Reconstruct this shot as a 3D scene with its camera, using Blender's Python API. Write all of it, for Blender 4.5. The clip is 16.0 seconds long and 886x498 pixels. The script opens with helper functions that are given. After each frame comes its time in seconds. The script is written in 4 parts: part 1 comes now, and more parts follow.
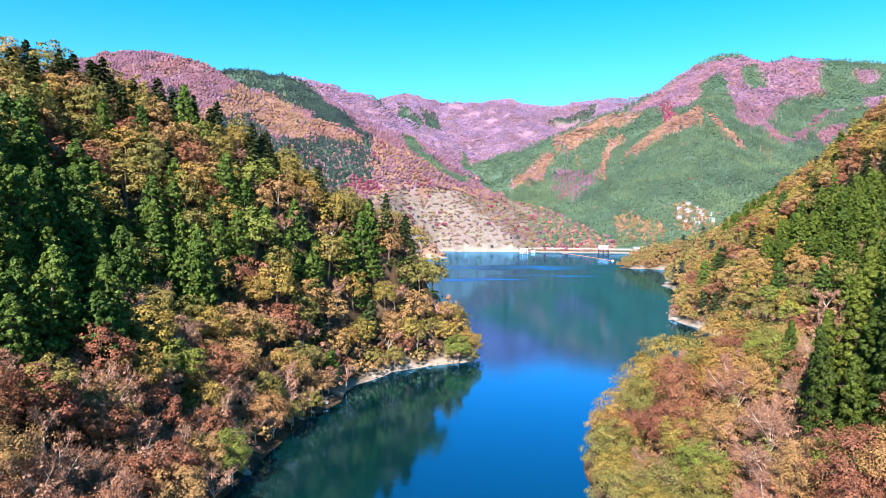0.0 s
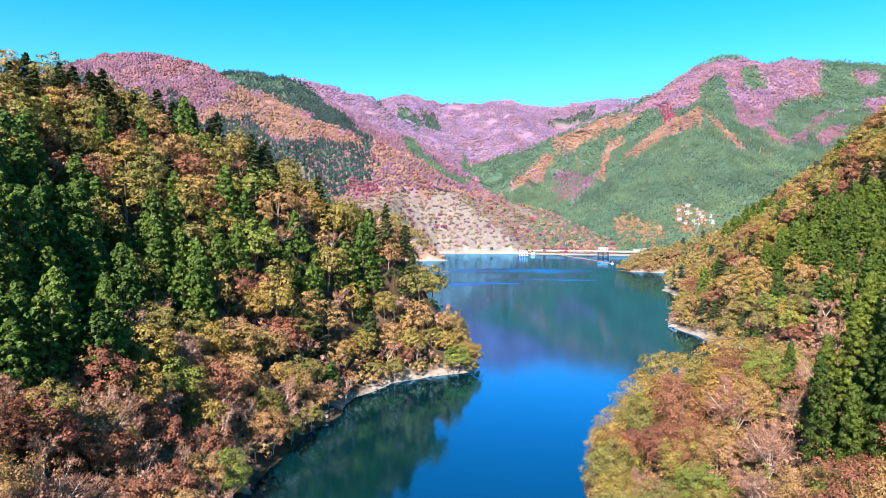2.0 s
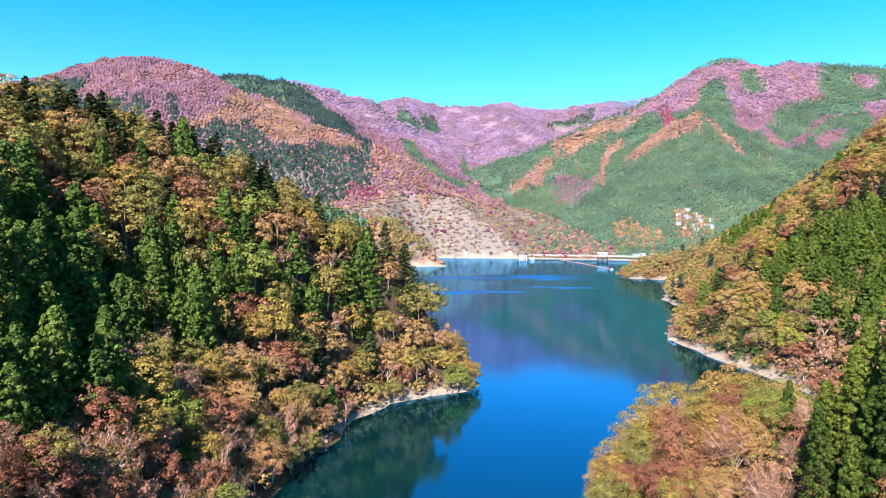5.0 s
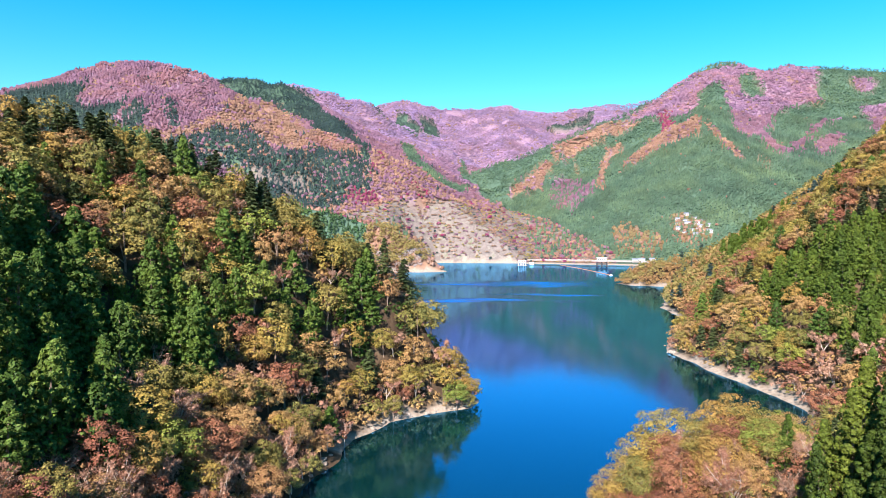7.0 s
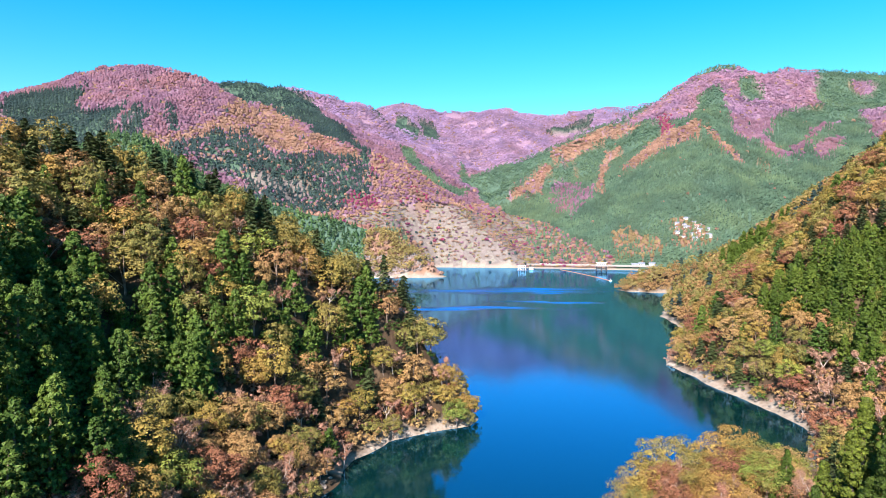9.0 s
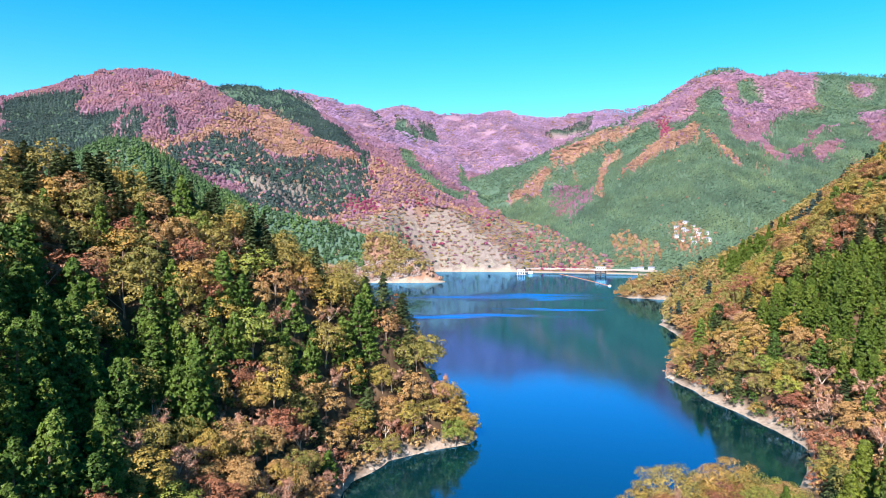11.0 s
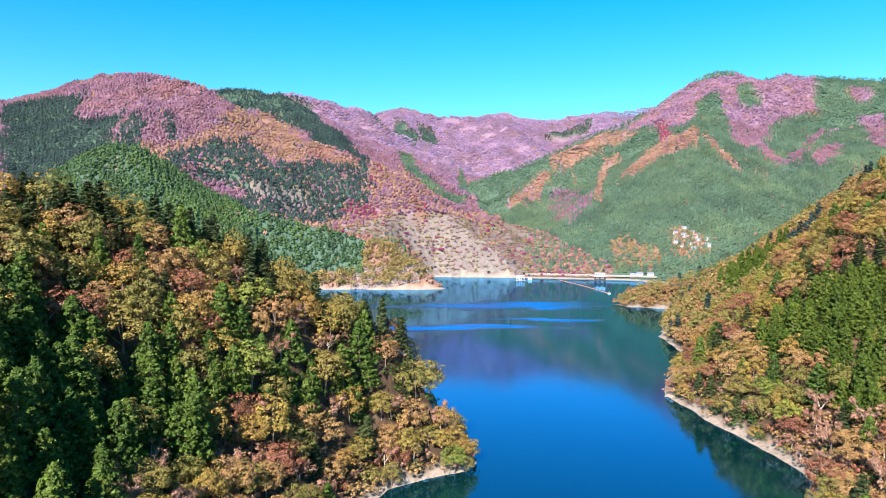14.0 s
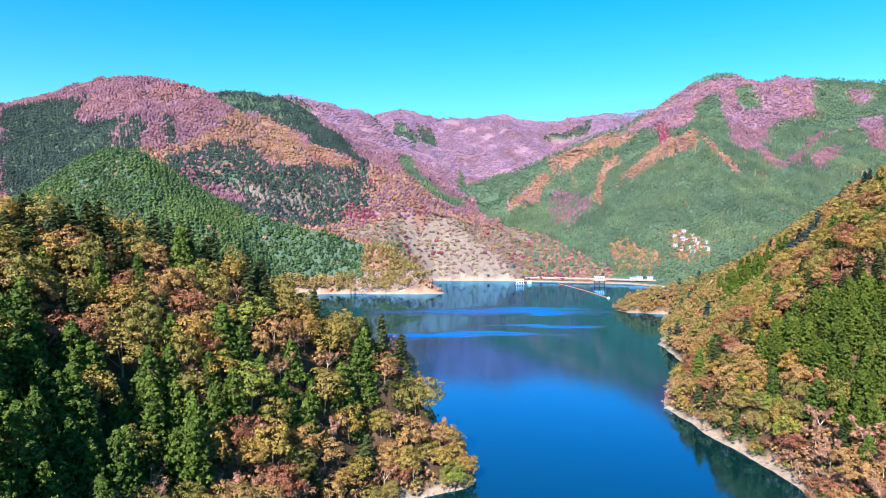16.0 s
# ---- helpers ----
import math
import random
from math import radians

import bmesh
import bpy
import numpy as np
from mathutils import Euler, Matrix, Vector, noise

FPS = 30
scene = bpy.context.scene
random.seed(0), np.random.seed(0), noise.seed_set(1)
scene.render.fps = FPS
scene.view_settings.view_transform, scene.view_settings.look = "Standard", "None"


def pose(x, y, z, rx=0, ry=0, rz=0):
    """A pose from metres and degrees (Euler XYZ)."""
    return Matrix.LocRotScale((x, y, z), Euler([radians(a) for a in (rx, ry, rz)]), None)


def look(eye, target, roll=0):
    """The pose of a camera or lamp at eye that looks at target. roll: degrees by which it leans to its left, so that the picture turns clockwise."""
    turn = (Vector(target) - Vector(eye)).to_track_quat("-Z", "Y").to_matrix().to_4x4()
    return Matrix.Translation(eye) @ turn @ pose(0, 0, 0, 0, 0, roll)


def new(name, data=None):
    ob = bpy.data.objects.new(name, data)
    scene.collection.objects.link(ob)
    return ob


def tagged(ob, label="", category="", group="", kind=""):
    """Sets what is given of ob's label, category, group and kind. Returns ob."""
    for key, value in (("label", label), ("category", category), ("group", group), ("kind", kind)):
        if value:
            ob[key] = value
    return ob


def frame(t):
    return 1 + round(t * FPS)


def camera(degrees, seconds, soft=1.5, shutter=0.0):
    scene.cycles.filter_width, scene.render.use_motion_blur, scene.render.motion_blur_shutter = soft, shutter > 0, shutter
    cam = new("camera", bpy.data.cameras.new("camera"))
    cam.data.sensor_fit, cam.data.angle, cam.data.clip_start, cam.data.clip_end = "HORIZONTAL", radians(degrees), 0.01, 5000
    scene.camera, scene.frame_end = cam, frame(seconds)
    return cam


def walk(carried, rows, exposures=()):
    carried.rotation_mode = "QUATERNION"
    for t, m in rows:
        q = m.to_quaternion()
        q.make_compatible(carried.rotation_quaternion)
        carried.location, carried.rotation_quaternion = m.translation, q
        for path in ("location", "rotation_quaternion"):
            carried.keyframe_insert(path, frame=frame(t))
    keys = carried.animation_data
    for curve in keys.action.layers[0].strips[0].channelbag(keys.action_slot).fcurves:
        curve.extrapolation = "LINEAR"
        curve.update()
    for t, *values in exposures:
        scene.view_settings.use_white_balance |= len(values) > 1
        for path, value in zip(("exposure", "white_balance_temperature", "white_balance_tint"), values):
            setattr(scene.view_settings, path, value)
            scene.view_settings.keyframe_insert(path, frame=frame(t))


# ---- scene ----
cam = camera(67.5, 16.0, soft=0.9)
METRES, EYE, TILT, LEAN, TURN = 40.0, 45.0, -1.95, 0.0, 0.0
ROWS = [
    (0.0, 0.0, 0.0, 0.0, 0.0, 0.0, -0.0),
    (0.5, -0.0001, -0.0004, 0.0203, -0.0, -0.0, -0.0),
    (1.0, -0.0001, -0.0009, 0.0419, 0.0, -0.0, 0.0),
    (1.5, -0.0, -0.0016, 0.0635, -0.0, 0.0, 0.01),
    (2.0, 0.0002, -0.002, 0.085, -0.02, 0.02, 0.02),
    (2.5, 0.0005, -0.0024, 0.1071, -0.02, 0.02, 0.03),
    (3.0, 0.0009, -0.0031, 0.1305, -0.03, 0.03, 0.03),
    (3.5, 0.0011, -0.0038, 0.1543, -0.04, 0.05, 0.03),
    (4.0, 0.0012, -0.0044, 0.1789, -0.04, 0.07, 0.04),
    (6.5, 0.0025, -0.0099, 0.3274, -0.11, 0.26, 0.06),
    (7.0, 0.0029, -0.0109, 0.3608, -0.12, 0.3, 0.07),
    (7.5, 0.0034, -0.0118, 0.3947, -0.13, 0.34, 0.07),
    (8.0, 0.0036, -0.013, 0.4294, -0.14, 0.37, 0.07),
    (8.5, 0.004, -0.0137, 0.462, -0.14, 0.4, 0.09),
    (9.0, 0.0043, -0.0145, 0.4969, -0.15, 0.43, 0.11),
    (11.5, 0.0064, -0.0198, 0.676, -0.22, 0.53, 0.14),
    (12.0, 0.0067, -0.0208, 0.7119, -0.22, 0.54, 0.13),
    (12.5, 0.007, -0.0219, 0.7481, -0.24, 0.55, 0.14),
    (13.0, 0.0072, -0.0222, 0.784, -0.24, 0.56, 0.14),
    (13.5, 0.0075, -0.0227, 0.8197, -0.25, 0.57, 0.14),
    (14.0, 0.0079, -0.0236, 0.8558, -0.26, 0.58, 0.14),
    (14.5, 0.0083, -0.0242, 0.8915, -0.27, 0.59, 0.15),
    (15.0, 0.0085, -0.0252, 0.9274, -0.28, 0.6, 0.16),
    (15.5, 0.0095, -0.0262, 0.9639, -0.29, 0.6, 0.17),
    (16.0, 0.0098, -0.0269, 0.9995, -0.3, 0.61, 0.18),
]
walk(cam, [(t, pose(0, 0, EYE, TILT, LEAN, TURN) @ pose(METRES * x, METRES * y, METRES * z, 90 + pitch, roll, yaw)) for t, x, y, z, yaw, pitch, roll in ROWS],
     exposures=[(0.0, 1.70), (4.0, 1.66), (9.0, 1.59), (16.0, 1.52)])

# ---- light: clear autumn midday, sun behind the camera and to its left ----
SUN_EL, SUN_AZ = radians(37.0), radians(200.0)   # azimuth clockwise from +y
to_sun = Vector((math.sin(SUN_AZ) * math.cos(SUN_EL), math.cos(SUN_AZ) * math.cos(SUN_EL), math.sin(SUN_EL)))
sun = new("sun", bpy.data.lights.new("sun", "SUN"))
sun.data.energy, sun.data.angle, sun.data.color = 5.0, radians(0.53), (1.0, 0.865, 0.80)
sun.matrix_world = look((0, 0, 900), Vector((0, 0, 900)) - to_sun)

world = bpy.data.worlds.new("sky")
scene.world = world
world.use_nodes = True
wt = world.node_tree
sky = wt.nodes.new("ShaderNodeTexSky")
sky.sky_type, sky.sun_disc = "NISHITA", False
sky.sun_elevation, sky.sun_rotation = SUN_EL, SUN_AZ
sky.altitude, sky.air_density, sky.dust_density, sky.ozone_density = 600, 1.0, 0.3, 2.0
tint = wt.nodes.new("ShaderNodeHueSaturation")
tint.inputs["Hue"].default_value, tint.inputs["Saturation"].default_value, tint.inputs["Value"].default_value = 0.481, 1.52, 1.0
wt.links.new(sky.outputs[0], tint.inputs["Color"])
wt.links.new(tint.outputs[0], wt.nodes["Background"].inputs["Color"])
wt.nodes["Background"].inputs["Strength"].default_value = 0.08

# ---- materials ----
def rgb(c):
    return (*c, 1.0)


def material(name, rough=0.8, spec=0.2):
    m = bpy.data.materials.new(name)
    m.use_nodes = True
    b = m.node_tree.nodes["Principled BSDF"]
    b.inputs["Roughness"].default_value = rough
    b.inputs["Specular IOR Level"].default_value = spec
    return m, m.node_tree, b


def node(nt, kind, **values):
    n = nt.nodes.new(kind)
    for k, v in values.items():
        n.inputs[k].default_value = v
    return n


def ramp(nt, fac, stops):
    r = nt.nodes.new("ShaderNodeValToRGB")
    while len(r.color_ramp.elements) < len(stops):
        r.color_ramp.elements.new(0.5)
    for e, (p, c) in zip(r.color_ramp.elements, stops):
        e.position, e.color = p, rgb(c)
    nt.links.new(fac, r.inputs[0])
    return r.outputs[0]


def blend(nt, fac, a, b, kind="MIX"):
    n = nt.nodes.new("ShaderNodeMix")
    n.data_type, n.blend_type = "RGBA", kind
    for sock, v in ((n.inputs[0], fac), (n.inputs[6], a), (n.inputs[7], b)):
        if isinstance(v, bpy.types.NodeSocket):
            nt.links.new(v, sock)
        else:
            sock.default_value = v if not isinstance(v, tuple) else rgb(v)
    return n.outputs[2]


def world_noise(nt, scale, detail=3.0, rough=0.55):
    g = nt.nodes.new("ShaderNodeNewGeometry")
    n = node(nt, "ShaderNodeTexNoise", Scale=scale, Detail=detail, Roughness=rough)
    nt.links.new(g.outputs["Position"], n.inputs["Vector"])
    return n.outputs["Fac"]


def leaf_material(name, stops, per_island=False, through_light=0.09, grain=0.9, rough=0.6):
    """Foliage: colour runs over the stops from tree to tree, with mottling inside each crown."""
    m, nt, b = material(name, rough, 0.15)
    if per_island:
        spray = nt.nodes.new("ShaderNodeNewGeometry").outputs["Random Per Island"]
        half = node(nt, "ShaderNodeMath")
        half.operation = "MULTIPLY"
        half.inputs[1].default_value = 0.1
        nt.links.new(spray, half.inputs[0])
        wide = ramp(nt, world_noise(nt, 0.011, 4.0, 0.6), [(0.34, (0, 0, 0)), (0.66, (0.85, 0.85, 0.85))])
        both = node(nt, "ShaderNodeMath")
        nt.links.new(half.outputs[0], both.inputs[0])
        nt.links.new(wide, both.inputs[1])
        col = ramp(nt, both.outputs[0], stops)
    else:
        tree = nt.nodes.new("ShaderNodeObjectInfo").outputs["Random"]
        leaf = nt.nodes.new("ShaderNodeNewGeometry").outputs["Random Per Island"]
        mix = node(nt, "ShaderNodeMath")
        mix.operation = "MULTIPLY_ADD"
        nt.links.new(leaf, mix.inputs[0])
        mix.inputs[1].default_value = 0.35
        scaled = node(nt, "ShaderNodeMath")
        scaled.operation = "MULTIPLY"
        nt.links.new(tree, scaled.inputs[0])
        scaled.inputs[1].default_value = 0.65
        nt.links.new(scaled.outputs[0], mix.inputs[2])
        col = ramp(nt, mix.outputs[0], stops)
    for size, low, high in ((grain, 0.75, 1.2), (grain * 4.3, 0.75, 1.22)) if per_island else ((grain, 0.62, 1.28), (grain * 4.3, 0.42, 1.5)):
        mott = ramp(nt, world_noise(nt, size, 2.0), [(0.32, (low, low, low)), (0.68, (high, high, high))])
        col = blend(nt, 0.85, col, mott, "MULTIPLY")
    nt.links.new(col, b.inputs["Base Color"])
    tr = nt.nodes.new("ShaderNodeBsdfTranslucent")
    nt.links.new(col, tr.inputs["Color"])
    ms = nt.nodes.new("ShaderNodeMixShader")
    ms.inputs[0].default_value = through_light
    nt.links.new(b.outputs[0], ms.inputs[1])
    nt.links.new(tr.outputs[0], ms.inputs[2])
    nt.links.new(ms.outputs[0], nt.nodes["Material Output"].inputs["Surface"])
    return m


def mottled(name, stops, scale, rough=0.9, spec=0.2, bump=0.0, bump_scale=None):
    m, nt, b = material(name, rough, spec)
    f = world_noise(nt, scale, 6.0, 0.6)
    nt.links.new(ramp(nt, f, stops), b.inputs["Base Color"])
    if bump:
        bp = node(nt, "ShaderNodeBump", Strength=0.8, Distance=bump)
        nt.links.new(world_noise(nt, bump_scale or scale * 4, 5.0), bp.inputs["Height"])
        nt.links.new(bp.outputs[0], b.inputs["Normal"])
    return m


M_GOLD = leaf_material("golden_leaves", [(0, (0.279, 0.160, 0.050)), (0.3, (0.270, 0.180, 0.048)), (0.7, (0.243, 0.189, 0.045)), (1, (0.180, 0.162, 0.041))])
M_OLIVE = leaf_material("olive_yellow_leaves", [(0, (0.212, 0.164, 0.046)), (0.5, (0.179, 0.158, 0.043)), (1, (0.120, 0.129, 0.037))])
M_RUST = leaf_material("rust_leaves", [(0, (0.181, 0.067, 0.045)), (0.5, (0.232, 0.107, 0.057)), (1, (0.155, 0.050, 0.043))])
M_LIME = leaf_material("lime_green_leaves", [(0, (0.215, 0.225, 0.04)), (1, (0.125, 0.17, 0.036))])
M_TWIG = leaf_material("bare_pinkish_twigs", [(0, (0.252, 0.143, 0.105)), (0.5, (0.302, 0.181, 0.126)), (1, (0.277, 0.126, 0.084))], through_light=0.1)
M_CEDAR = leaf_material("cedar_needles", [(0, (0.032, 0.069, 0.014)), (0.5, (0.058, 0.104, 0.018)), (1, (0.108, 0.156, 0.026))], through_light=0.1)
M_PINE = leaf_material("dark_pine_needles", [(0, (0.026, 0.044, 0.020)), (1, (0.066, 0.088, 0.030))], through_light=0.06)
M_TAN = leaf_material("tan_dry_leaves", [(0, (0.299, 0.172, 0.070)), (0.5, (0.295, 0.194, 0.077)), (1, (0.264, 0.132, 0.066))])
M_SUGI = leaf_material("yellow_green_cedar_needles", [(0, (0.016, 0.034, 0.006)), (0.5, (0.046, 0.072, 0.010)), (1, (0.116, 0.144, 0.019))], through_light=0.08)
M_GREEN_CEDAR = leaf_material("bright_green_cedar_needles", [(0, (0.036, 0.066, 0.010)), (0.5, (0.058, 0.095, 0.013)), (1, (0.100, 0.138, 0.019))], through_light=0.1)
M_BARK = mottled("grey_brown_bark", [(0.3, (0.12, 0.09, 0.07)), (0.7, (0.24, 0.19, 0.15))], 2.0)
M_PALEBARK = mottled("pale_grey_bark", [(0.3, (0.30, 0.26, 0.23)), (0.7, (0.46, 0.41, 0.36))], 2.0)
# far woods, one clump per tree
# conifer, pink, mauve and violet: distance haze is mixed into the base colour
M_FAR_CONIFER = leaf_material("far_hazed_conifer_canopy", [(0, (0.074, 0.138, 0.100)), (0.5, (0.096, 0.164, 0.106)), (1, (0.132, 0.200, 0.110))], True, 0.36, 0.02)
M_FAR_DARK = leaf_material("far_hazed_dark_conifer_canopy", [(0, (0.028, 0.054, 0.058)), (1, (0.048, 0.084, 0.076))], True, 0.3, 0.02)
M_FAR_PINK = leaf_material("far_hazed_leafless_canopy", [(0, (0.205, 0.118, 0.185)), (0.5, (0.235, 0.13, 0.18)), (1, (0.25, 0.13, 0.145))], True, 0.3, 0.02)
M_HAZED_MAUVE = leaf_material("far_mauve_haze_leafless_canopy", [(0, (0.26, 0.165, 0.275)), (0.5, (0.295, 0.175, 0.26)), (1, (0.315, 0.17, 0.20))], True, 0.35, 0.02)
M_HAZED_VIOLET = leaf_material("far_violet_haze_leafless_canopy", [(0, (0.29, 0.215, 0.375)), (0.5, (0.325, 0.225, 0.355)), (1, (0.345, 0.215, 0.29))], True, 0.4, 0.012)
M_FAR_ORANGE = leaf_material("far_orange_canopy", [(0, (0.225, 0.13, 0.115)), (0.5, (0.265, 0.165, 0.115)), (1, (0.245, 0.12, 0.11))], True, 0.1, 0.03)
M_FOOT = leaf_material("muted_golden_canopy", [(0, (0.20, 0.135, 0.075)), (0.5, (0.225, 0.16, 0.08)), (1, (0.145, 0.14, 0.07))], True, 0.12, 0.05)
M_FAR_RED = leaf_material("far_crimson_canopy", [(0, (0.22, 0.035, 0.075)), (0.5, (0.17, 0.04, 0.095)), (1, (0.22, 0.05, 0.07))], True, 0.1, 0.05)
M_ROCK = mottled("pale_shore_rock", [(0.3, (0.18, 0.15, 0.125)), (0.55, (0.28, 0.245, 0.205)), (0.75, (0.38, 0.34, 0.30))], 1.2, 0.9, 0.2, 0.15, 4.0)
M_SPUR = leaf_material("spur_conifer_canopy", [(0, (0.030, 0.066, 0.030)), (0.5, (0.046, 0.094, 0.035)), (1, (0.080, 0.134, 0.037))], True, 0.12, 0.04)
M_SCRUB = leaf_material("brown_scrub_twigs", [(0, (0.19, 0.11, 0.09)), (0.5, (0.25, 0.16, 0.12)), (1, (0.20, 0.15, 0.09))], True, 0.1, 0.05)
M_PLUME = leaf_material("pale_plume_grass", [(0, (0.27, 0.22, 0.20)), (1, (0.35, 0.30, 0.28))], True, 0.15, 0.1)
M_FAR_GOLD = leaf_material("far_golden_canopy", [(0, (0.24, 0.175, 0.065)), (0.5, (0.255, 0.195, 0.07)), (1, (0.16, 0.165, 0.055))], True, 0.15, 0.05)


def ground_material():
    m, nt, b = material("hillside_ground", 0.95, 0.1)
    g = nt.nodes.new("ShaderNodeNewGeometry")
    xyz = nt.nodes.new("ShaderNodeSeparateXYZ")
    nt.links.new(g.outputs["Position"], xyz.inputs[0])
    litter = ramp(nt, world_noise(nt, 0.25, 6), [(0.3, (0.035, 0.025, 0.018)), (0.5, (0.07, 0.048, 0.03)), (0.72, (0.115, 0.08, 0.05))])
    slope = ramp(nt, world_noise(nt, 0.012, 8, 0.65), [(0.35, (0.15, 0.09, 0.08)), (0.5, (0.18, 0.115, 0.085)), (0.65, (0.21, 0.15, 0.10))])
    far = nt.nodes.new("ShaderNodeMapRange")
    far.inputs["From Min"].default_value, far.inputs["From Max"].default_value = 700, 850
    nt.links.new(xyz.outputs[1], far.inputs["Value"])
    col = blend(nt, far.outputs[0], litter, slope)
    # ground cover follows the canopy colours, their painted haze tint included
    for name, stops in (("under_conifer", [(0.35, (0.05, 0.09, 0.068)), (0.65, (0.08, 0.135, 0.092))]),
                        ("under_leafless", [(0.35, (0.19, 0.125, 0.17)), (0.65, (0.25, 0.165, 0.23))]),
                        ("under_orange", [(0.35, (0.17, 0.095, 0.07)), (0.65, (0.25, 0.155, 0.10))])):
        att = nt.nodes.new("ShaderNodeAttribute")
        att.attribute_name = name
        col = blend(nt, att.outputs["Fac"], col, ramp(nt, world_noise(nt, 0.09, 8, 0.7), stops))
    grass_fac = node(nt, "ShaderNodeAttribute")
    grass_fac.attribute_name = "meadow"
    grass = ramp(nt, world_noise(nt, 0.05, 8, 0.7), [(0.30, (0.105, 0.08, 0.085)), (0.42, (0.185, 0.158, 0.145)), (0.50, (0.125, 0.106, 0.097)), (0.57, (0.20, 0.178, 0.158)), (0.64, (0.13, 0.135, 0.09))])
    col = blend(nt, grass_fac.outputs["Fac"], col, grass)
    stone = ramp(nt, world_noise(nt, 0.6, 8, 0.7), [(0.3, (0.17, 0.135, 0.105)), (0.5, (0.27, 0.225, 0.18)), (0.75, (0.36, 0.32, 0.27))])
    band = nt.nodes.new("ShaderNodeAttribute")
    band.attribute_name = "shore_band"
    col = blend(nt, band.outputs["Fac"], col, stone)
    nt.links.new(col, b.inputs["Base Color"])
    bp = node(nt, "ShaderNodeBump", Strength=0.7, Distance=0.6)
    nt.links.new(world_noise(nt, 0.5, 8), bp.inputs["Height"])
    nt.links.new(bp.outputs[0], b.inputs["Normal"])
    return m


def water_material():
    """Still deep water: a calm sheet with wind-roughened streaks further out."""
    m, nt, b = material("lake_water", 0.5, 0.0)
    g = nt.nodes.new("ShaderNodeNewGeometry")
    depth = ramp(nt, world_noise(nt, 0.006, 3), [(0.3, (0.001, 0.017, 0.020)), (0.7, (0.002, 0.024, 0.026))])
    nt.links.new(depth, b.inputs["Base Color"])
    gloss = nt.nodes.new("ShaderNodeBsdfGlossy")
    gloss.inputs["Color"].default_value = rgb((0.19, 0.55, 1.0))
    fres = node(nt, "ShaderNodeFresnel", IOR=1.5)
    sheen = nt.nodes.new("ShaderNodeMapRange")
    sheen.inputs["From Min"].default_value, sheen.inputs["From Max"].default_value = 0.10, 0.45
    sheen.inputs["To Min"].default_value, sheen.inputs["To Max"].default_value = 0.225, 0.95
    nt.links.new(fres.outputs[0], sheen.inputs["Value"])
    both = nt.nodes.new("ShaderNodeMixShader")
    nt.links.new(sheen.outputs[0], both.inputs[0])
    nt.links.new(b.outputs[0], both.inputs[1])
    nt.links.new(gloss.outputs[0], both.inputs[2])
    nt.links.new(both.outputs[0], nt.nodes["Material Output"].inputs["Surface"])
    # wind streaks: long ellipses on the open water (x, y, half-length, half-width)
    streak = None
    warp = node(nt, "ShaderNodeTexNoise", Scale=0.012, Detail=5.0)
    nt.links.new(g.outputs["Position"], warp.inputs["Vector"])
    shift = nt.nodes.new("ShaderNodeVectorMath")
    shift.operation = "MULTIPLY_ADD"
    shift.inputs[1].default_value, shift.inputs[2].default_value = (150.0, 90.0, 0.0), (-75.0, -45.0, 0.0)
    nt.links.new(warp.outputs["Color"], shift.inputs[0])
    moved = nt.nodes.new("ShaderNodeVectorMath")
    nt.links.new(g.outputs["Position"], moved.inputs[0])
    nt.links.new(shift.outputs[0], moved.inputs[1])
    for cx, cy, rx, ry in ((60, 722, 195, 36), (150, 745, 95, 20), (20, 552, 62, 15), (95, 600, 45, 9)):
        d = nt.nodes.new("ShaderNodeVectorMath")
        d.operation = "SUBTRACT"
        d.inputs[1].default_value = (cx, cy, 0)
        nt.links.new(moved.outputs[0], d.inputs[0])
        e = nt.nodes.new("ShaderNodeVectorMath")
        e.operation = "DIVIDE"
        e.inputs[1].default_value = (rx, ry, 1)
        nt.links.new(d.outputs[0], e.inputs[0])
        ln = nt.nodes.new("ShaderNodeVectorMath")
        ln.operation = "LENGTH"
        nt.links.new(e.outputs[0], ln.inputs[0])
        soft = nt.nodes.new("ShaderNodeMapRange")
        soft.inputs["From Min"].default_value, soft.inputs["From Max"].default_value = 1.35, 0.5
        nt.links.new(ln.outputs["Value"], soft.inputs["Value"])
        if streak is None:
            streak = soft.outputs[0]
        else:
            mx = nt.nodes.new("ShaderNodeMath")
            mx.operation = "MAXIMUM"
            nt.links.new(streak, mx.inputs[0])
            nt.links.new(soft.outputs[0], mx.inputs[1])
            streak = mx.outputs[0]
    # frayed by gusts drawn out along the lake's width
    gust = nt.nodes.new("ShaderNodeVectorMath")
    gust.operation = "MULTIPLY"
    gust.inputs[1].default_value = (0.014, 0.085, 0.0)
    nt.links.new(g.outputs["Position"], gust.inputs[0])
    fray = node(nt, "ShaderNodeTexNoise", Scale=1.0, Detail=6.0, Roughness=0.62)
    nt.links.new(gust.outputs[0], fray.inputs["Vector"])
    thin = nt.nodes.new("ShaderNodeMapRange")
    thin.inputs["From Min"].default_value, thin.inputs["From Max"].default_value = 0.26, 0.68
    nt.links.new(fray.outputs["Fac"], thin.inputs["Value"])
    torn = node(nt, "ShaderNodeMath")
    torn.operation = "MULTIPLY"
    nt.links.new(streak, torn.inputs[0])
    nt.links.new(thin.outputs[0], torn.inputs[1])
    streak = torn.outputs[0]
    rough = nt.nodes.new("ShaderNodeMapRange")
    rough.inputs["To Min"].default_value, rough.inputs["To Max"].default_value = 0.07, 0.2
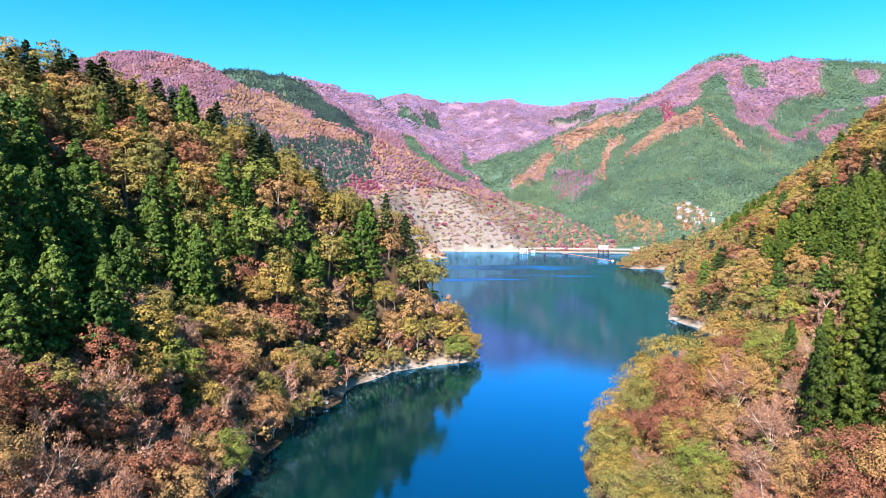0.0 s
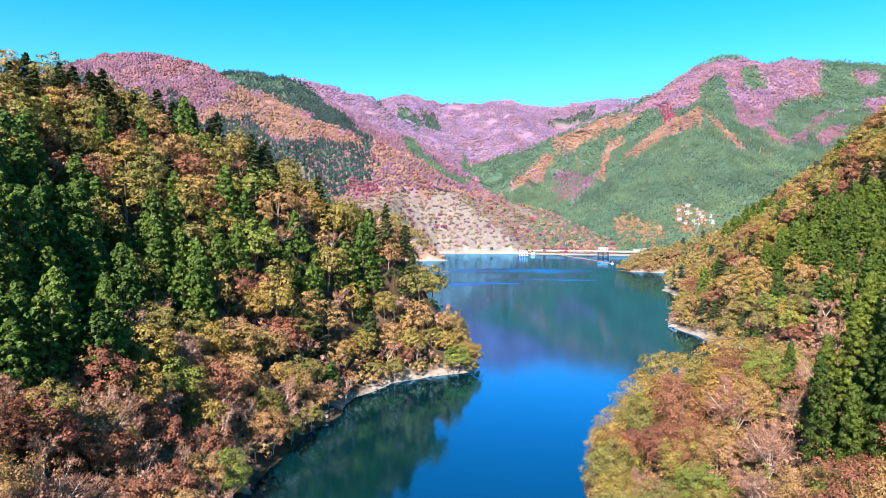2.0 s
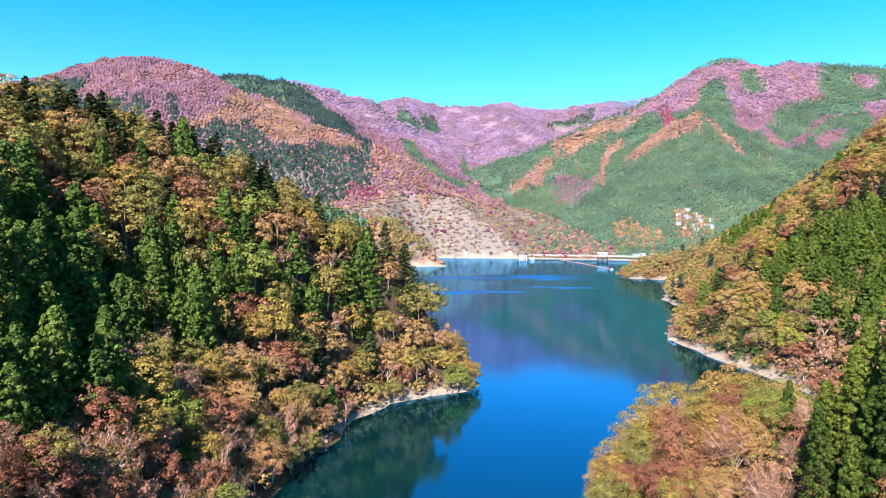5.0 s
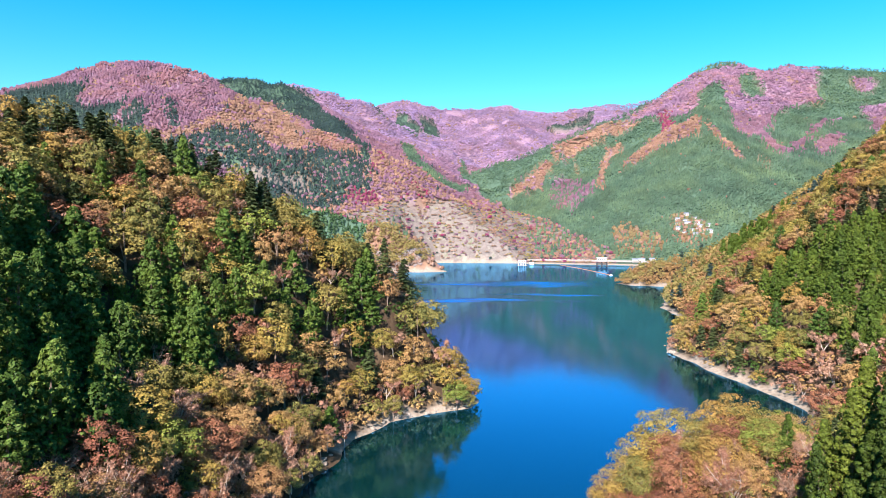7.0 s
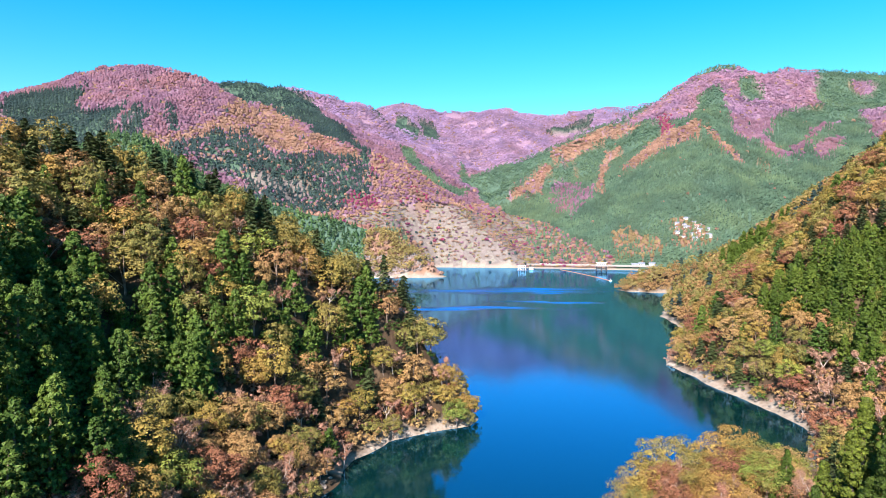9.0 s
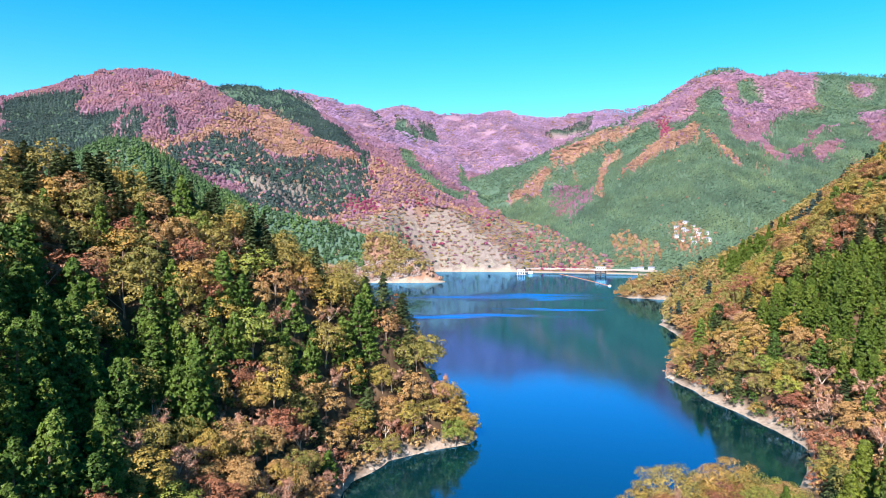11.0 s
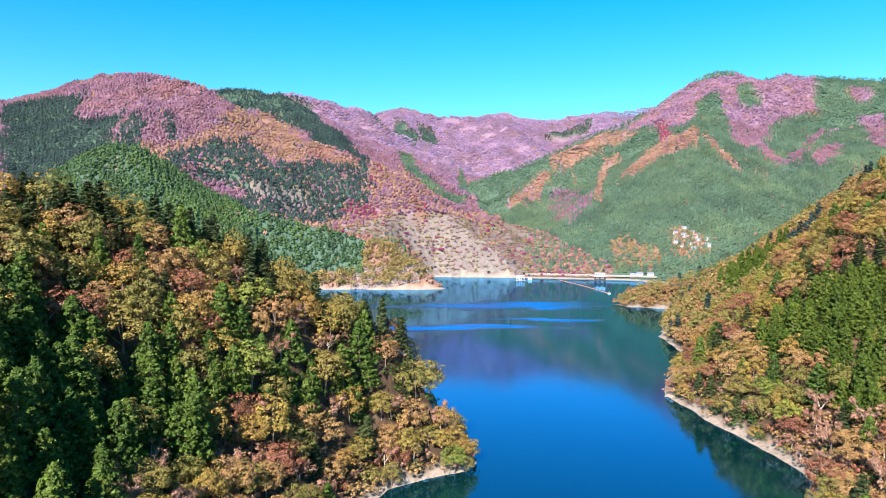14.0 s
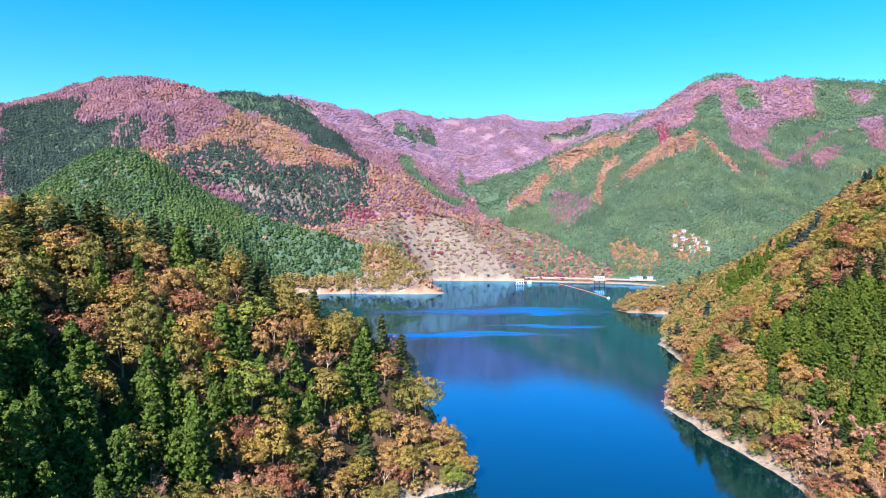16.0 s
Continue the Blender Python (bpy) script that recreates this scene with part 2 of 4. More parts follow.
    nt.links.new(streak, rough.inputs["Value"])
    nt.links.new(rough.outputs[0], gloss.inputs["Roughness"])
    small = node(nt, "ShaderNodeTexNoise", Scale=0.7, Detail=4.0)
    nt.links.new(g.outputs["Position"], small.inputs["Vector"])
    bp = node(nt, "ShaderNodeBump", Strength=0.25, Distance=0.06)
    nt.links.new(small.outputs["Fac"], bp.inputs["Height"])
    # where the wind ruffles it, the wave faces towards the south stand out
    lean = node(nt, "ShaderNodeMath")
    lean.operation = "MULTIPLY"
    lean.inputs[1].default_value = -0.12
    nt.links.new(streak, lean.inputs[0])
    tip = nt.nodes.new("ShaderNodeCombineXYZ")
    nt.links.new(lean.outputs[0], tip.inputs[1])
    tilted = nt.nodes.new("ShaderNodeVectorMath")
    nt.links.new(bp.outputs[0], tilted.inputs[0])
    nt.links.new(tip.outputs[0], tilted.inputs[1])
    level = nt.nodes.new("ShaderNodeVectorMath")
    level.operation = "NORMALIZE"
    nt.links.new(tilted.outputs[0], level.inputs[0])
    nt.links.new(level.outputs[0], gloss.inputs["Normal"])
    return m


M_GROUND, M_WATER = ground_material(), water_material()

# ---- the lie of the land ----
LAKE = np.array([  # the shoreline, x and y
    (-60, -420), (-38, -60), (-37, 60), (-36, 110), (-35, 125), (-31, 156), (-24, 186), (-16, 204), (-2, 213), (11, 221),
    (13, 228), (10, 242), (0, 264), (-22, 302), (-75, 372), (-150, 470), (-230, 640), (-245, 800), (-215, 915), (-175, 931), (-120, 936),
    (-30, 926), (8, 936), (10, 950), (-12, 1000), (-40, 1100), (-10, 1194), (130, 1172), (311, 1101), (390, 980), (340, 850),
    (235, 762), (188, 730), (200, 706), (244, 684), (205, 600), (187, 554), (167, 500), (157, 420), (125, 360), (109, 322),
    (111.5, 294), (112.9, 268.5), (117.2, 247), (119.6, 233), (119, 219), (116.5, 208), (106, 190), (90, 166), (60, 154), (38, 147), (27.5, 128), (25.5, 98)], float)
LAKE = np.vstack([LAKE, [(28.5, 70), (35, 25), (60, -60), (70, -420)]])

# crest lines (x, y, ground height) with the fall of their flanks and the roughness of their slopes
CRESTS = [
    (1.05, 2.0, [(12, 226, 0), (5, 228, 22), (-6, 230, 38), (-22, 231, 44), (-38, 231, 48), (-50, 228, 55), (-65, 222, 68), (-88, 212, 79), (-112, 188, 84), (-140, 165, 95), (-220, 120, 130), (-330, -20, 150), (-360, -300, 140)]),
    (0.68, 5.0, [(-30, 975, 8), (-45, 980, 28), (-72, 990, 62), (-123, 995, 80), (-190, 1000, 105), (-242, 1000, 111), (-327, 1005, 121), (-370, 1010, 135), (-412, 1010, 170), (-455, 1015, 203), (-490, 1020, 208), (-545, 1030, 178), (-620, 1040, 140)]),
    (0.70, 6.0, [(-490, 1020, 208), (-560, 1240, 240), (-640, 1450, 380)]),
    (0.62, 14.0, [(-1800, 1650, 350), (-1060, 1590, 398), (-955, 1590, 425), (-860, 1590, 453), (-680, 1590, 463), (-610, 1572, 446), (-560, 1560, 424), (-453, 1500, 336), (-281, 1470, 286), (-172, 1450, 248), (-103, 1440, 224), (56, 1420, 148), (161, 1390, 100), (245, 1330, 55), (302, 1240, 12)]),
    (0.60, 16.0, [(-1200, 2000, 470), (-663, 1915, 494), (-529, 1915, 498), (-431, 1915, 478), (-327, 1880, 396), (-211, 1850, 285), (-100, 1830, 180)]),
    (0.60, 20.0, [(-900, 2550, 640), (-520, 2500, 598), (-275, 2500, 538), (-179, 2480, 464), (-51, 2450, 405), (98, 2400, 305), (158, 2350, 262)]),
    (0.60, 25.0, [(-1500, 3350, 800), (-700, 3300, 740), (-400, 3236, 690), (-328, 3236, 658), (-180, 3236, 700), (-10, 3250, 648), (320, 3250, 670), (590, 3250, 638), (760, 3230, 672), (927, 3200, 676), (1500, 3200, 760), (2600, 3300, 800)]),
    (0.62, 16.0, [(126, 1950, 246), (343, 2000, 334), (500, 2050, 398), (619, 2100, 450), (762, 2150, 532), (830, 2165, 572), (912, 2180, 602), (1040, 2180, 596), (1230, 2200, 604), (1467, 2200, 580), (2200, 2300, 640)]),
    (0.62, 12.0, [(912, 2180, 590), (760, 1850, 430), (640, 1646, 332), (505, 1620, 255), (367, 1560, 169), (280, 1500, 100)]),
    (0.62, 10.0, [(640, 1646, 332), (590, 1480, 225), (540, 1350, 130), (500, 1270, 70)]),
    (0.62, 12.0, [(640, 1646, 332), (770, 1600, 275), (860, 1480, 190)]),
    (0.62, 12.0, [(1467, 2200, 570), (1230, 1850, 400), (1050, 1560, 260), (900, 1380, 150)]),
    (0.85, 3.0, [(188, 735, 1), (235, 715, 20), (285, 690, 34), (312, 650, 56), (318, 585, 86), (322, 520, 112), (385, 560, 140), (600, 560, 250), (1000, 600, 380), (1800, 700, 450)]),
    (1.05, 2.0, [(-140, 165, 95), (-126, 150, 85), (-116, 120, 79), (-109, 90, 73), (-108, 30, 70), (-120, -80, 80), (-220, -200, 110)]),
    (0.95, 1.5, [(44, 142, 7), (46, 130, 13), (50, 116, 19), (55, 106, 22), (58, 90, 24), (58, 66, 27), (75, 40, 40), (130, 20, 60), (200, -40, 105), (300, -150, 140), (330, -420, 150)]),
    (0.70, 1.5, [(22, 118, 2), (34, 117, 5), (46, 115, 11)]),
    (0.90, 3.0, [(147, 234, 6), (158, 252, 36), (167, 262, 50), (200, 292, 82), (260, 335, 122), (340, 390, 165), (520, 450, 230)]),
    (0.60, 4.0, [(130, 20, 60), (230, 90, 70), (300, 200, 110), (420, 330, 180)]),
    (0.60, 6.0, [(-360, -300, 140), (-250, -640, 160), (0, -760, 140), (250, -640, 160), (330, -420, 150)]),
]


def lattice(ix, iy, seed):
    h = (ix.astype(np.int64) * 374761393 + iy.astype(np.int64) * 668265263 + seed * 974711) & 0x7FFFFFFF
    h = ((h ^ (h >> 13)) * 1274126177) & 0x7FFFFFFF
    return ((h ^ (h >> 16)) & 0xFFFF) / 65535.0


def value_noise(x, y, seed=0):
    ix, iy = np.floor(x), np.floor(y)
    fx, fy = x - ix, y - iy
    fx, fy = fx * fx * (3 - 2 * fx), fy * fy * (3 - 2 * fy)
    a = lattice(ix, iy, seed) * (1 - fx) + lattice(ix + 1, iy, seed) * fx
    b = lattice(ix, iy + 1, seed) * (1 - fx) + lattice(ix + 1, iy + 1, seed) * fx
    return a * (1 - fy) + b * fy - 0.5


def fractal(x, y, size, octaves=4, seed=0):
    total, amp = 0.0, 1.0
    for k in range(octaves):
        total = total + amp * value_noise(x / size, y / size, seed + k)
        size, amp = size * 0.47, amp * 0.5
    return total


def shore_distance(x, y):
    """Metres from the shoreline: positive on land, negative over water."""
    best, inside = np.full(x.shape, 1e9), np.zeros(x.shape, bool)
    for (ax, ay), (bx, by) in zip(LAKE, np.roll(LAKE, -1, 0)):
        dx, dy = bx - ax, by - ay
        t = np.clip(((x - ax) * dx + (y - ay) * dy) / (dx * dx + dy * dy), 0, 1)
        best = np.minimum(best, np.hypot(x - ax - t * dx, y - ay - t * dy))
        with np.errstate(divide="ignore", invalid="ignore"):
            inside ^= ((ay > y) != (by > y)) & (x < (bx - ax) * (y - ay) / (by - ay) + ax)
    return np.where(inside, -best, best)


def land_height(x, y):
    x, y = np.asarray(x, float), np.asarray(y, float)
    far = np.clip((np.hypot(x, y) - 200) / 900, 0, 1)
    soft = 3 + 17 * far
    acc = np.zeros(x.shape)
    wobble = fractal(x, y, 330, 5, 11)
    fine = fractal(x, y, 38, 3, 5)
    for fall, rough, line in CRESTS:
        h = np.full(x.shape, -1e3)
        for (ax, ay, az), (bx, by, bz) in zip(line, line[1:]):
            dx, dy = bx - ax, by - ay
            t = np.clip(((x - ax) * dx + (y - ay) * dy) / (dx * dx + dy * dy), 0, 1)
            d = np.hypot(x - ax - t * dx, y - ay - t * dy)
            side = np.minimum(d / 120, 1.0)
            h = np.maximum(h, az + t * (bz - az) - fall * (np.sqrt(d * d + 36) - 6) + rough * side * (2.4 * wobble))
        acc = acc + np.exp(np.clip((h - 200) / soft, -300, 60))
    h = 200 + soft * np.log(acc + 1e-140)
    gully = 1 - 2 * np.abs(fractal(x, y, 170, 3, 71))
    h = h + fine * np.where(far < 0.3, 3.0, 6.0) - 22 * far * np.clip(h / 160, 0, 1) * (1 - gully)
    sd = shore_distance(x, y) + fractal(x, y, 14, 3, 21) * np.where(y > 500, 6.0, 2.5)
    nose = np.clip((y - 168) / 25, 0, 1) * np.clip((40 - x) / 15, 0, 1) * np.clip((400 - y) / 60, 0, 1)
    run = np.clip(sd - 4, 0, 3000)
    bank = np.where(sd < 4, 0.45 * sd, 1.8 + 1.12 * run + 0.046 * nose * np.minimum(run, 40) ** 2)
    low = 2.0 + 0.02 * np.clip(sd, 0, 400)
    h = np.maximum(h, low)
    k = 4.0
    land = -k * np.log(np.exp(-np.clip(h, -50, 900) / k) + np.exp(-np.clip(bank, -50, 900) / k))
    land = np.minimum(np.maximum(land, np.minimum(bank, 2.0)), h)
    return np.where(sd < 0, np.maximum(0.5 * sd, -14), land)


def spaced(lo, a, b, hi, step, grow):
    mid = list(np.arange(a, b + 1e-6, step))
    up, s = [b], step
    while up[-1] < hi:
        s *= grow
        up.append(up[-1] + s)
    down, s = [a], step
    while down[-1] > lo:
        s *= grow
        down.append(down[-1] - s)
    return np.array(down[:0:-1] + mid + up[1:])


def grid_mesh(name, xs, ys, zs):
    nx, ny = len(xs), len(ys)
    gx, gy = np.meshgrid(xs, ys)
    co = np.stack([gx, gy, zs], -1).reshape(-1, 3)
    i = np.arange(nx * ny).reshape(ny, nx)
    quads = np.stack([i[:-1, :-1], i[:-1, 1:], i[1:, 1:], i[1:, :-1]], -1).reshape(-1, 4)
    me = bpy.data.meshes.new(name)
    me.from_pydata(co.tolist(), [], quads.tolist())
    return me


gxs = spaced(-3600, -130, 150, 3600, 3.4, 1.03)
gys = spaced(-1100, 50, 300, 4300, 3.4, 1.026)
gys = np.sort(np.concatenate([gys[(gys < 900) | (gys > 1262)], np.arange(902, 1262, 6.5)]))
GX, GY = np.meshgrid(gxs, gys)
GZ = land_height(GX, GY)
ground_mesh = grid_mesh("ground", gxs, gys, GZ)
ground_mesh.polygons.foreach_set("use_smooth", np.ones(len(ground_mesh.polygons), bool))

# ---- what grows where ----
def in_area(x, y, corners, ragged=12.0):
    """True inside the polygon, with a ragged rim."""
    x = x + ragged * fractal(x, y, 60, 3, 91)
    y = y + ragged * fractal(x, y, 60, 3, 92)
    inside = np.zeros(np.shape(x), bool)
    for (ax, ay), (bx, by) in zip(corners, corners[1:] + corners[:1]):
        if ay != by:
            inside ^= ((ay > y) != (by > y)) & (x < (bx - ax) * (y - ay) / (by - ay) + ax)
    return inside


AREAS = []


def area(code, corners):
    """Ground cover: 0 conifer, 1 dark conifer, 2 leafless, 3 orange, 4 crimson, 5 golden, 6 mixed leaf, 7 conifers with leafless gaps, 8 leafless with conifers, 9 mixed scrub, -1 open."""
    AREAS.append((code, corners))


area(1, [(-938, 1428), (-956, 1494), (-910, 1502), (-789, 1489), (-768, 1437), (-759, 1384), (-695, 1376), (-659, 1405), (-642, 1352), (-658, 1325), (-629, 1287), (-544, 1219), (-466, 953), (-519, 905), (-733, 1113)])  # dark west
area(1, [(-633, 1380), (-593, 1351), (-564, 1263), (-626, 1278), (-635, 1335)])  # dark spot
area(1, [(-584, 1397), (-555, 1374), (-511, 1302), (-525, 1286)])  # dark strip
area(7, [(-448, 1003), (-497, 1230), (-470, 1298), (-410, 1393), (-370, 1356), (-340, 1325), (-276, 1375), (-210, 1397), (-155, 1433), (-134, 1286), (-151, 1250), (-220, 1190), (-302, 995), (-349, 962), (-400, 988)])  # mid conifer
area(3, [(-483, 1367), (-466, 1461), (-474, 1765), (-372, 1709), (-256, 1460), (-158, 1409), (-277, 1379), (-342, 1335), (-394, 1378), (-465, 1315), (-496, 1226), (-453, 1005), (-553, 1215), (-513, 1270)])  # orange a
area(2, [(-402, 993), (-441, 1202), (-414, 1171), (-389, 1215), (-343, 1199), (-339, 1150), (-373, 1149), (-324, 972), (-354, 976), (-384, 969)])  # pink mid
area(-1, [(-346, 1208), (-322, 1255), (-259, 1286), (-250, 1239), (-278, 1182), (-333, 1182)])  # clearing
area(1, [(-644, 1908), (-528, 1972), (-541, 2486), (-469, 2441), (-324, 1804), (-260, 1781), (-186, 1658), (-155, 1419), (-218, 1453), (-341, 1697), (-440, 1749), (-507, 1779), (-495, 1551)])  # dark b
area(0, [(-138, 2259), (-91, 2283), (-52, 1731), (18, 1681), (80, 1781), (-8, 1353), (-66, 1403)])  # green c
area(0, [(71, 2398), (131, 1900), (101, 1839), (52, 1771)])  # green c2
area(1, [(-257, 2483), (-200, 3059), (-87, 2929), (-162, 2472)])  # dark d
area(1, [(-101, 3043), (-31, 3071), (2, 2929), (-80, 2925)])  # dark d2
area(1, [(493, 3085), (740, 3169), (684, 3037), (476, 3028)])  # dark d3
area(2, [(574, 2058), (665, 2097), (773, 2150), (891, 2118), (1019, 2169), (1231, 2194), (1113, 1973), (1123, 1927), (987, 1861), (899, 1781), (822, 1679), (803, 1525), (761, 1507), (785, 1638), (712, 1600), (778, 1798), (824, 1966), (769, 1987), (684, 1833), (625, 1970)])  # pink top
area(0, [(902, 2036), (971, 2085), (956, 1955), (912, 1888), (844, 1854)])  # green top
area(3, [(321, 1908), (329, 1958), (448, 2005), (563, 2052), (601, 1973), (529, 1986), (441, 1935)])  # orange limb
area(4, [(641, 1969), (670, 1954), (578, 1636), (609, 1845)])  # crimson spot
area(3, [(428, 1583), (548, 1776), (634, 1804), (627, 1599), (613, 1575), (575, 1596), (500, 1574), (437, 1565)])  # orange spur
area(3, [(358, 1542), (426, 1803), (470, 1874), (507, 1894), (460, 1593), (499, 1828), (466, 1822), (416, 1680), (362, 1480)])  # orange spur2
area(3, [(633, 1607), (652, 1581), (682, 1468), (652, 1465), (632, 1553)])  # stripe
area(8, [(284, 1774), (325, 1796), (360, 1740), (354, 1513), (332, 1483), (279, 1433), (267, 1512), (282, 1700)])  # pink valley
area(3, [(177, 1769), (221, 1817), (296, 1903), (310, 1871), (276, 1824), (264, 1748), (231, 1777), (192, 1763)])  # limb stripe
area(2, [(764, 1511), (860, 1620), (1001, 1747), (1087, 1785), (986, 1719), (813, 1531)])  # pink r1
area(2, [(922, 1632), (1030, 1695), (954, 1588), (882, 1560)])  # pink r2
area(2, [(1191, 1877), (1234, 1837), (1077, 1601), (1074, 1651)])  # pink r3
area(2, [(1313, 2126), (1366, 2090), (1318, 2050), (1274, 2048)])  # pink r4
area(6, [(-151, 1400), (-111, 1697), (-45, 1659), (27, 1413), (110, 1395), (143, 1373), (94, 1342), (25, 1299), (-84, 1277), (-142, 1216), (-203, 1178), (-193, 1209), (-136, 1262)])  # upper wood
area(-1, [(-202, 1173), (-123, 1234), (-84, 1282), (25, 1304), (95, 1352), (226, 1453), (259, 1305), (309, 1215), (295, 1125), (23, 1187), (-13, 953), (-34, 1224), (-78, 1178), (-136, 1162)])  # meadow
area(9, [(175, 1349), (226, 1412), (271, 1307), (315, 1219), (306, 1164), (184, 1184), (170, 1268)])  # east meadow
area(5, [(-116, 993), (-115, 1150), (-74, 1198), (-38, 1183), (-22, 948), (-175, 942), (-208, 946), (-146, 968)])  # m gold
area(5, [(339, 1312), (365, 1305), (394, 1239), (396, 1196), (371, 1166), (317, 1208)])  # foot gold
area(5, [(435, 1268), (464, 1257), (486, 1217), (482, 1164), (424, 1175), (419, 1226)])  # village rim
area(4, [(-185, 1266), (-128, 1288), (-122, 1250), (-145, 1242), (-187, 1241)])  # maples above the meadow
MEADOW = next(c for k, c in AREAS if k == -1 and len(c) > 10)
CLEARING = next(c for k, c in AREAS if k == -1 and len(c) < 10)

# ---- ground and water ----
ground = tagged(new("ground", ground_mesh), "steep valley ground with leaf litter, dry grass and a pale bare shore", "ground", kind="structure")
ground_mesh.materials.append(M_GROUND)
gsd = shore_distance(GX, GY)
ragged = fractal(GX, GY, 9, 3, 31)
bare_width = np.where((GY > 1050) & (GX > 40), 10.0, np.where(GY > 640, np.where(GX < 20, 7.0, 3.6), np.where(GX > 60, 4.0, 3.6)))
band = np.clip((bare_width + 4.0 * ragged - gsd) / 1.5, 0, 1)
band = np.where((GY < 175) & (GX < 0), band * np.clip((GY - 176) / 22, 0.0, 1), band)
band = np.where((GX > 0) & (GX < 100) & (GY < 190), 0.0, band)
for name, values in (("shore_band", band), ("meadow", (in_area(GX, GY, MEADOW) | in_area(GX, GY, CLEARING)).astype(float))):
    ground_mesh.attributes.new(name, "FLOAT", "POINT").data.foreach_set("value", values.ravel().astype(np.float32))

wxs, wys = np.linspace(-420, 520, 3), np.linspace(-480, 1300, 3)
water = tagged(new("water", grid_mesh("water", wxs, wys, np.zeros((3, 3)))), "deep blue-green lake water, calm with faint ripples", "lake", kind="structure")
water.data.materials.append(M_WATER)


# ---- tree building ----
def mesh_of(name, verts, faces, mat):
    me = bpy.data.meshes.new(name)
    me.from_pydata(np.asarray(verts, float).tolist(), [], [list(map(int, f)) for f in faces])
    me.materials.append(mat)
    return me


def tube(points, radii, sides=6):
    """Rings along a bent, tapering limb."""
    pts = [Vector(p) for p in points]
    verts, faces = [], []
    for i, (p, r) in enumerate(zip(pts, radii)):
        way = (pts[min(i + 1, len(pts) - 1)] - pts[max(i - 1, 0)]).normalized()
        a = way.orthogonal().normalized()
        b = way.cross(a)
        for k in range(sides):
            ang = 2 * math.pi * k / sides
            verts.append(p + r * (math.cos(ang) * a + math.sin(ang) * b))
    for i in range(len(pts) - 1):
        for k in range(sides):
            k2 = (k + 1) % sides
            faces.append((i * sides + k, i * sides + k2, (i + 1) * sides + k2, (i + 1) * sides + k))
    faces.append(tuple(range((len(pts) - 1) * sides, len(pts) * sides)))
    return verts, faces


def joined(pieces):
    verts, faces = [], []
    for v, f in pieces:
        o = len(verts)
        verts += v
        faces += [tuple(i + o for i in q) for q in f]
    return verts, faces


def leaf_sprays(centres, normals, size, rng, long=1.0):
    """One pointed leaf spray at each centre, facing roughly its normal."""
    n = len(centres)
    t = np.cross(normals, rng.normal(size=(n, 3)))
    t /= np.linalg.norm(t, axis=1, keepdims=True) + 1e-9
    b = np.cross(normals, t)
    s = (1.15 * size * rng.uniform(0.6, 1.35, (n, 1)))
    v = np.stack([centres - t * s * long - b * s * 0.5, centres + t * s * long * rng.uniform(0.4, 1.0, (n, 1)) - b * s * 0.6, centres + b * s * 0.95 + normals * s * 0.2], 1).reshape(-1, 3)
    return v, np.arange(3 * n).reshape(n, 3)


def unit(v):
    return v / (np.linalg.norm(v, axis=1, keepdims=True) + 1e-9)


def broadleaf_parts(seed, clumps, leaves, leaf, boughs=6, sides=6, height=11.5, spread=5.1):
    """Forked trunk and a lumpy dome of overlapping leaf clumps."""
    rng = np.random.default_rng(seed)
    base, mid, rise = 0.22 * height, 0.56 * height, 0.40 * height
    lobes, shift = rng.integers(2, 5), rng.uniform(0, 6.28)
    cen, rad, away = [], [], []
    for k in range(clumps):
        up = 1 - 1.5 * (k + rng.uniform(0.1, 0.9)) / clumps
        ang = k * 2.399 + rng.uniform(-0.45, 0.45)
        r = math.sqrt(max(0.0, 1 - up * up))
        lump = (1 + 0.17 * math.sin(lobes * ang + shift + 2.0 * up) + 0.10 * rng.normal()) * (0.55 if rng.uniform() < 0.16 else 1.0)
        way = np.array((r * math.cos(ang), r * math.sin(ang), up))
        cen.append(way * (0.80 * spread, 0.80 * spread, 0.84 * rise) * lump + (0, 0, mid))
        rad.append(rng.uniform(0.20, 0.34) * spread)
        away.append(way)
    cen, rad, away = np.array(cen), np.array(rad), np.array(away)
    which = np.repeat(np.arange(clumps), leaves)
    d = unit(rng.normal(size=(len(which), 3)) * 0.8 + away[which] * 0.45 + (0, 0, 0.35))
    shell = rng.uniform(0.6, 1.14, (len(which), 1))
    pos = cen[which] + d * rad[which][:, None] * shell * (1, 1, 0.66)
    nrm = unit(d * 0.9 + away[which] * 0.35 + rng.normal(size=d.shape) * 0.33 + (0, 0, 0.25))
    lv, lf = leaf_sprays(pos, nrm, leaf, rng)
    bend = rng.uniform(-0.5, 0.5, 2)
    limbs = [tube([(0, 0, -1.2), (bend[0] * 0.4, bend[1] * 0.4, base), (bend[0], bend[1], 0.6 * height), (bend[0], bend[1], 0.82 * height)], [0.26, 0.2, 0.1, 0.03], sides)]
    for k in range(0, clumps, max(1, clumps // boughs)):
        c = cen[k]
        z0 = base * rng.uniform(0.8, 1.3)
        limbs.append(tube([(bend[0] * 0.4, bend[1] * 0.4, z0), (c[0] * 0.5, c[1] * 0.5, z0 + 0.55 * (c[2] - z0)), tuple(c)], [0.12, 0.08, 0.03], max(3, sides - 2)))
    return joined(limbs), (lv, lf)


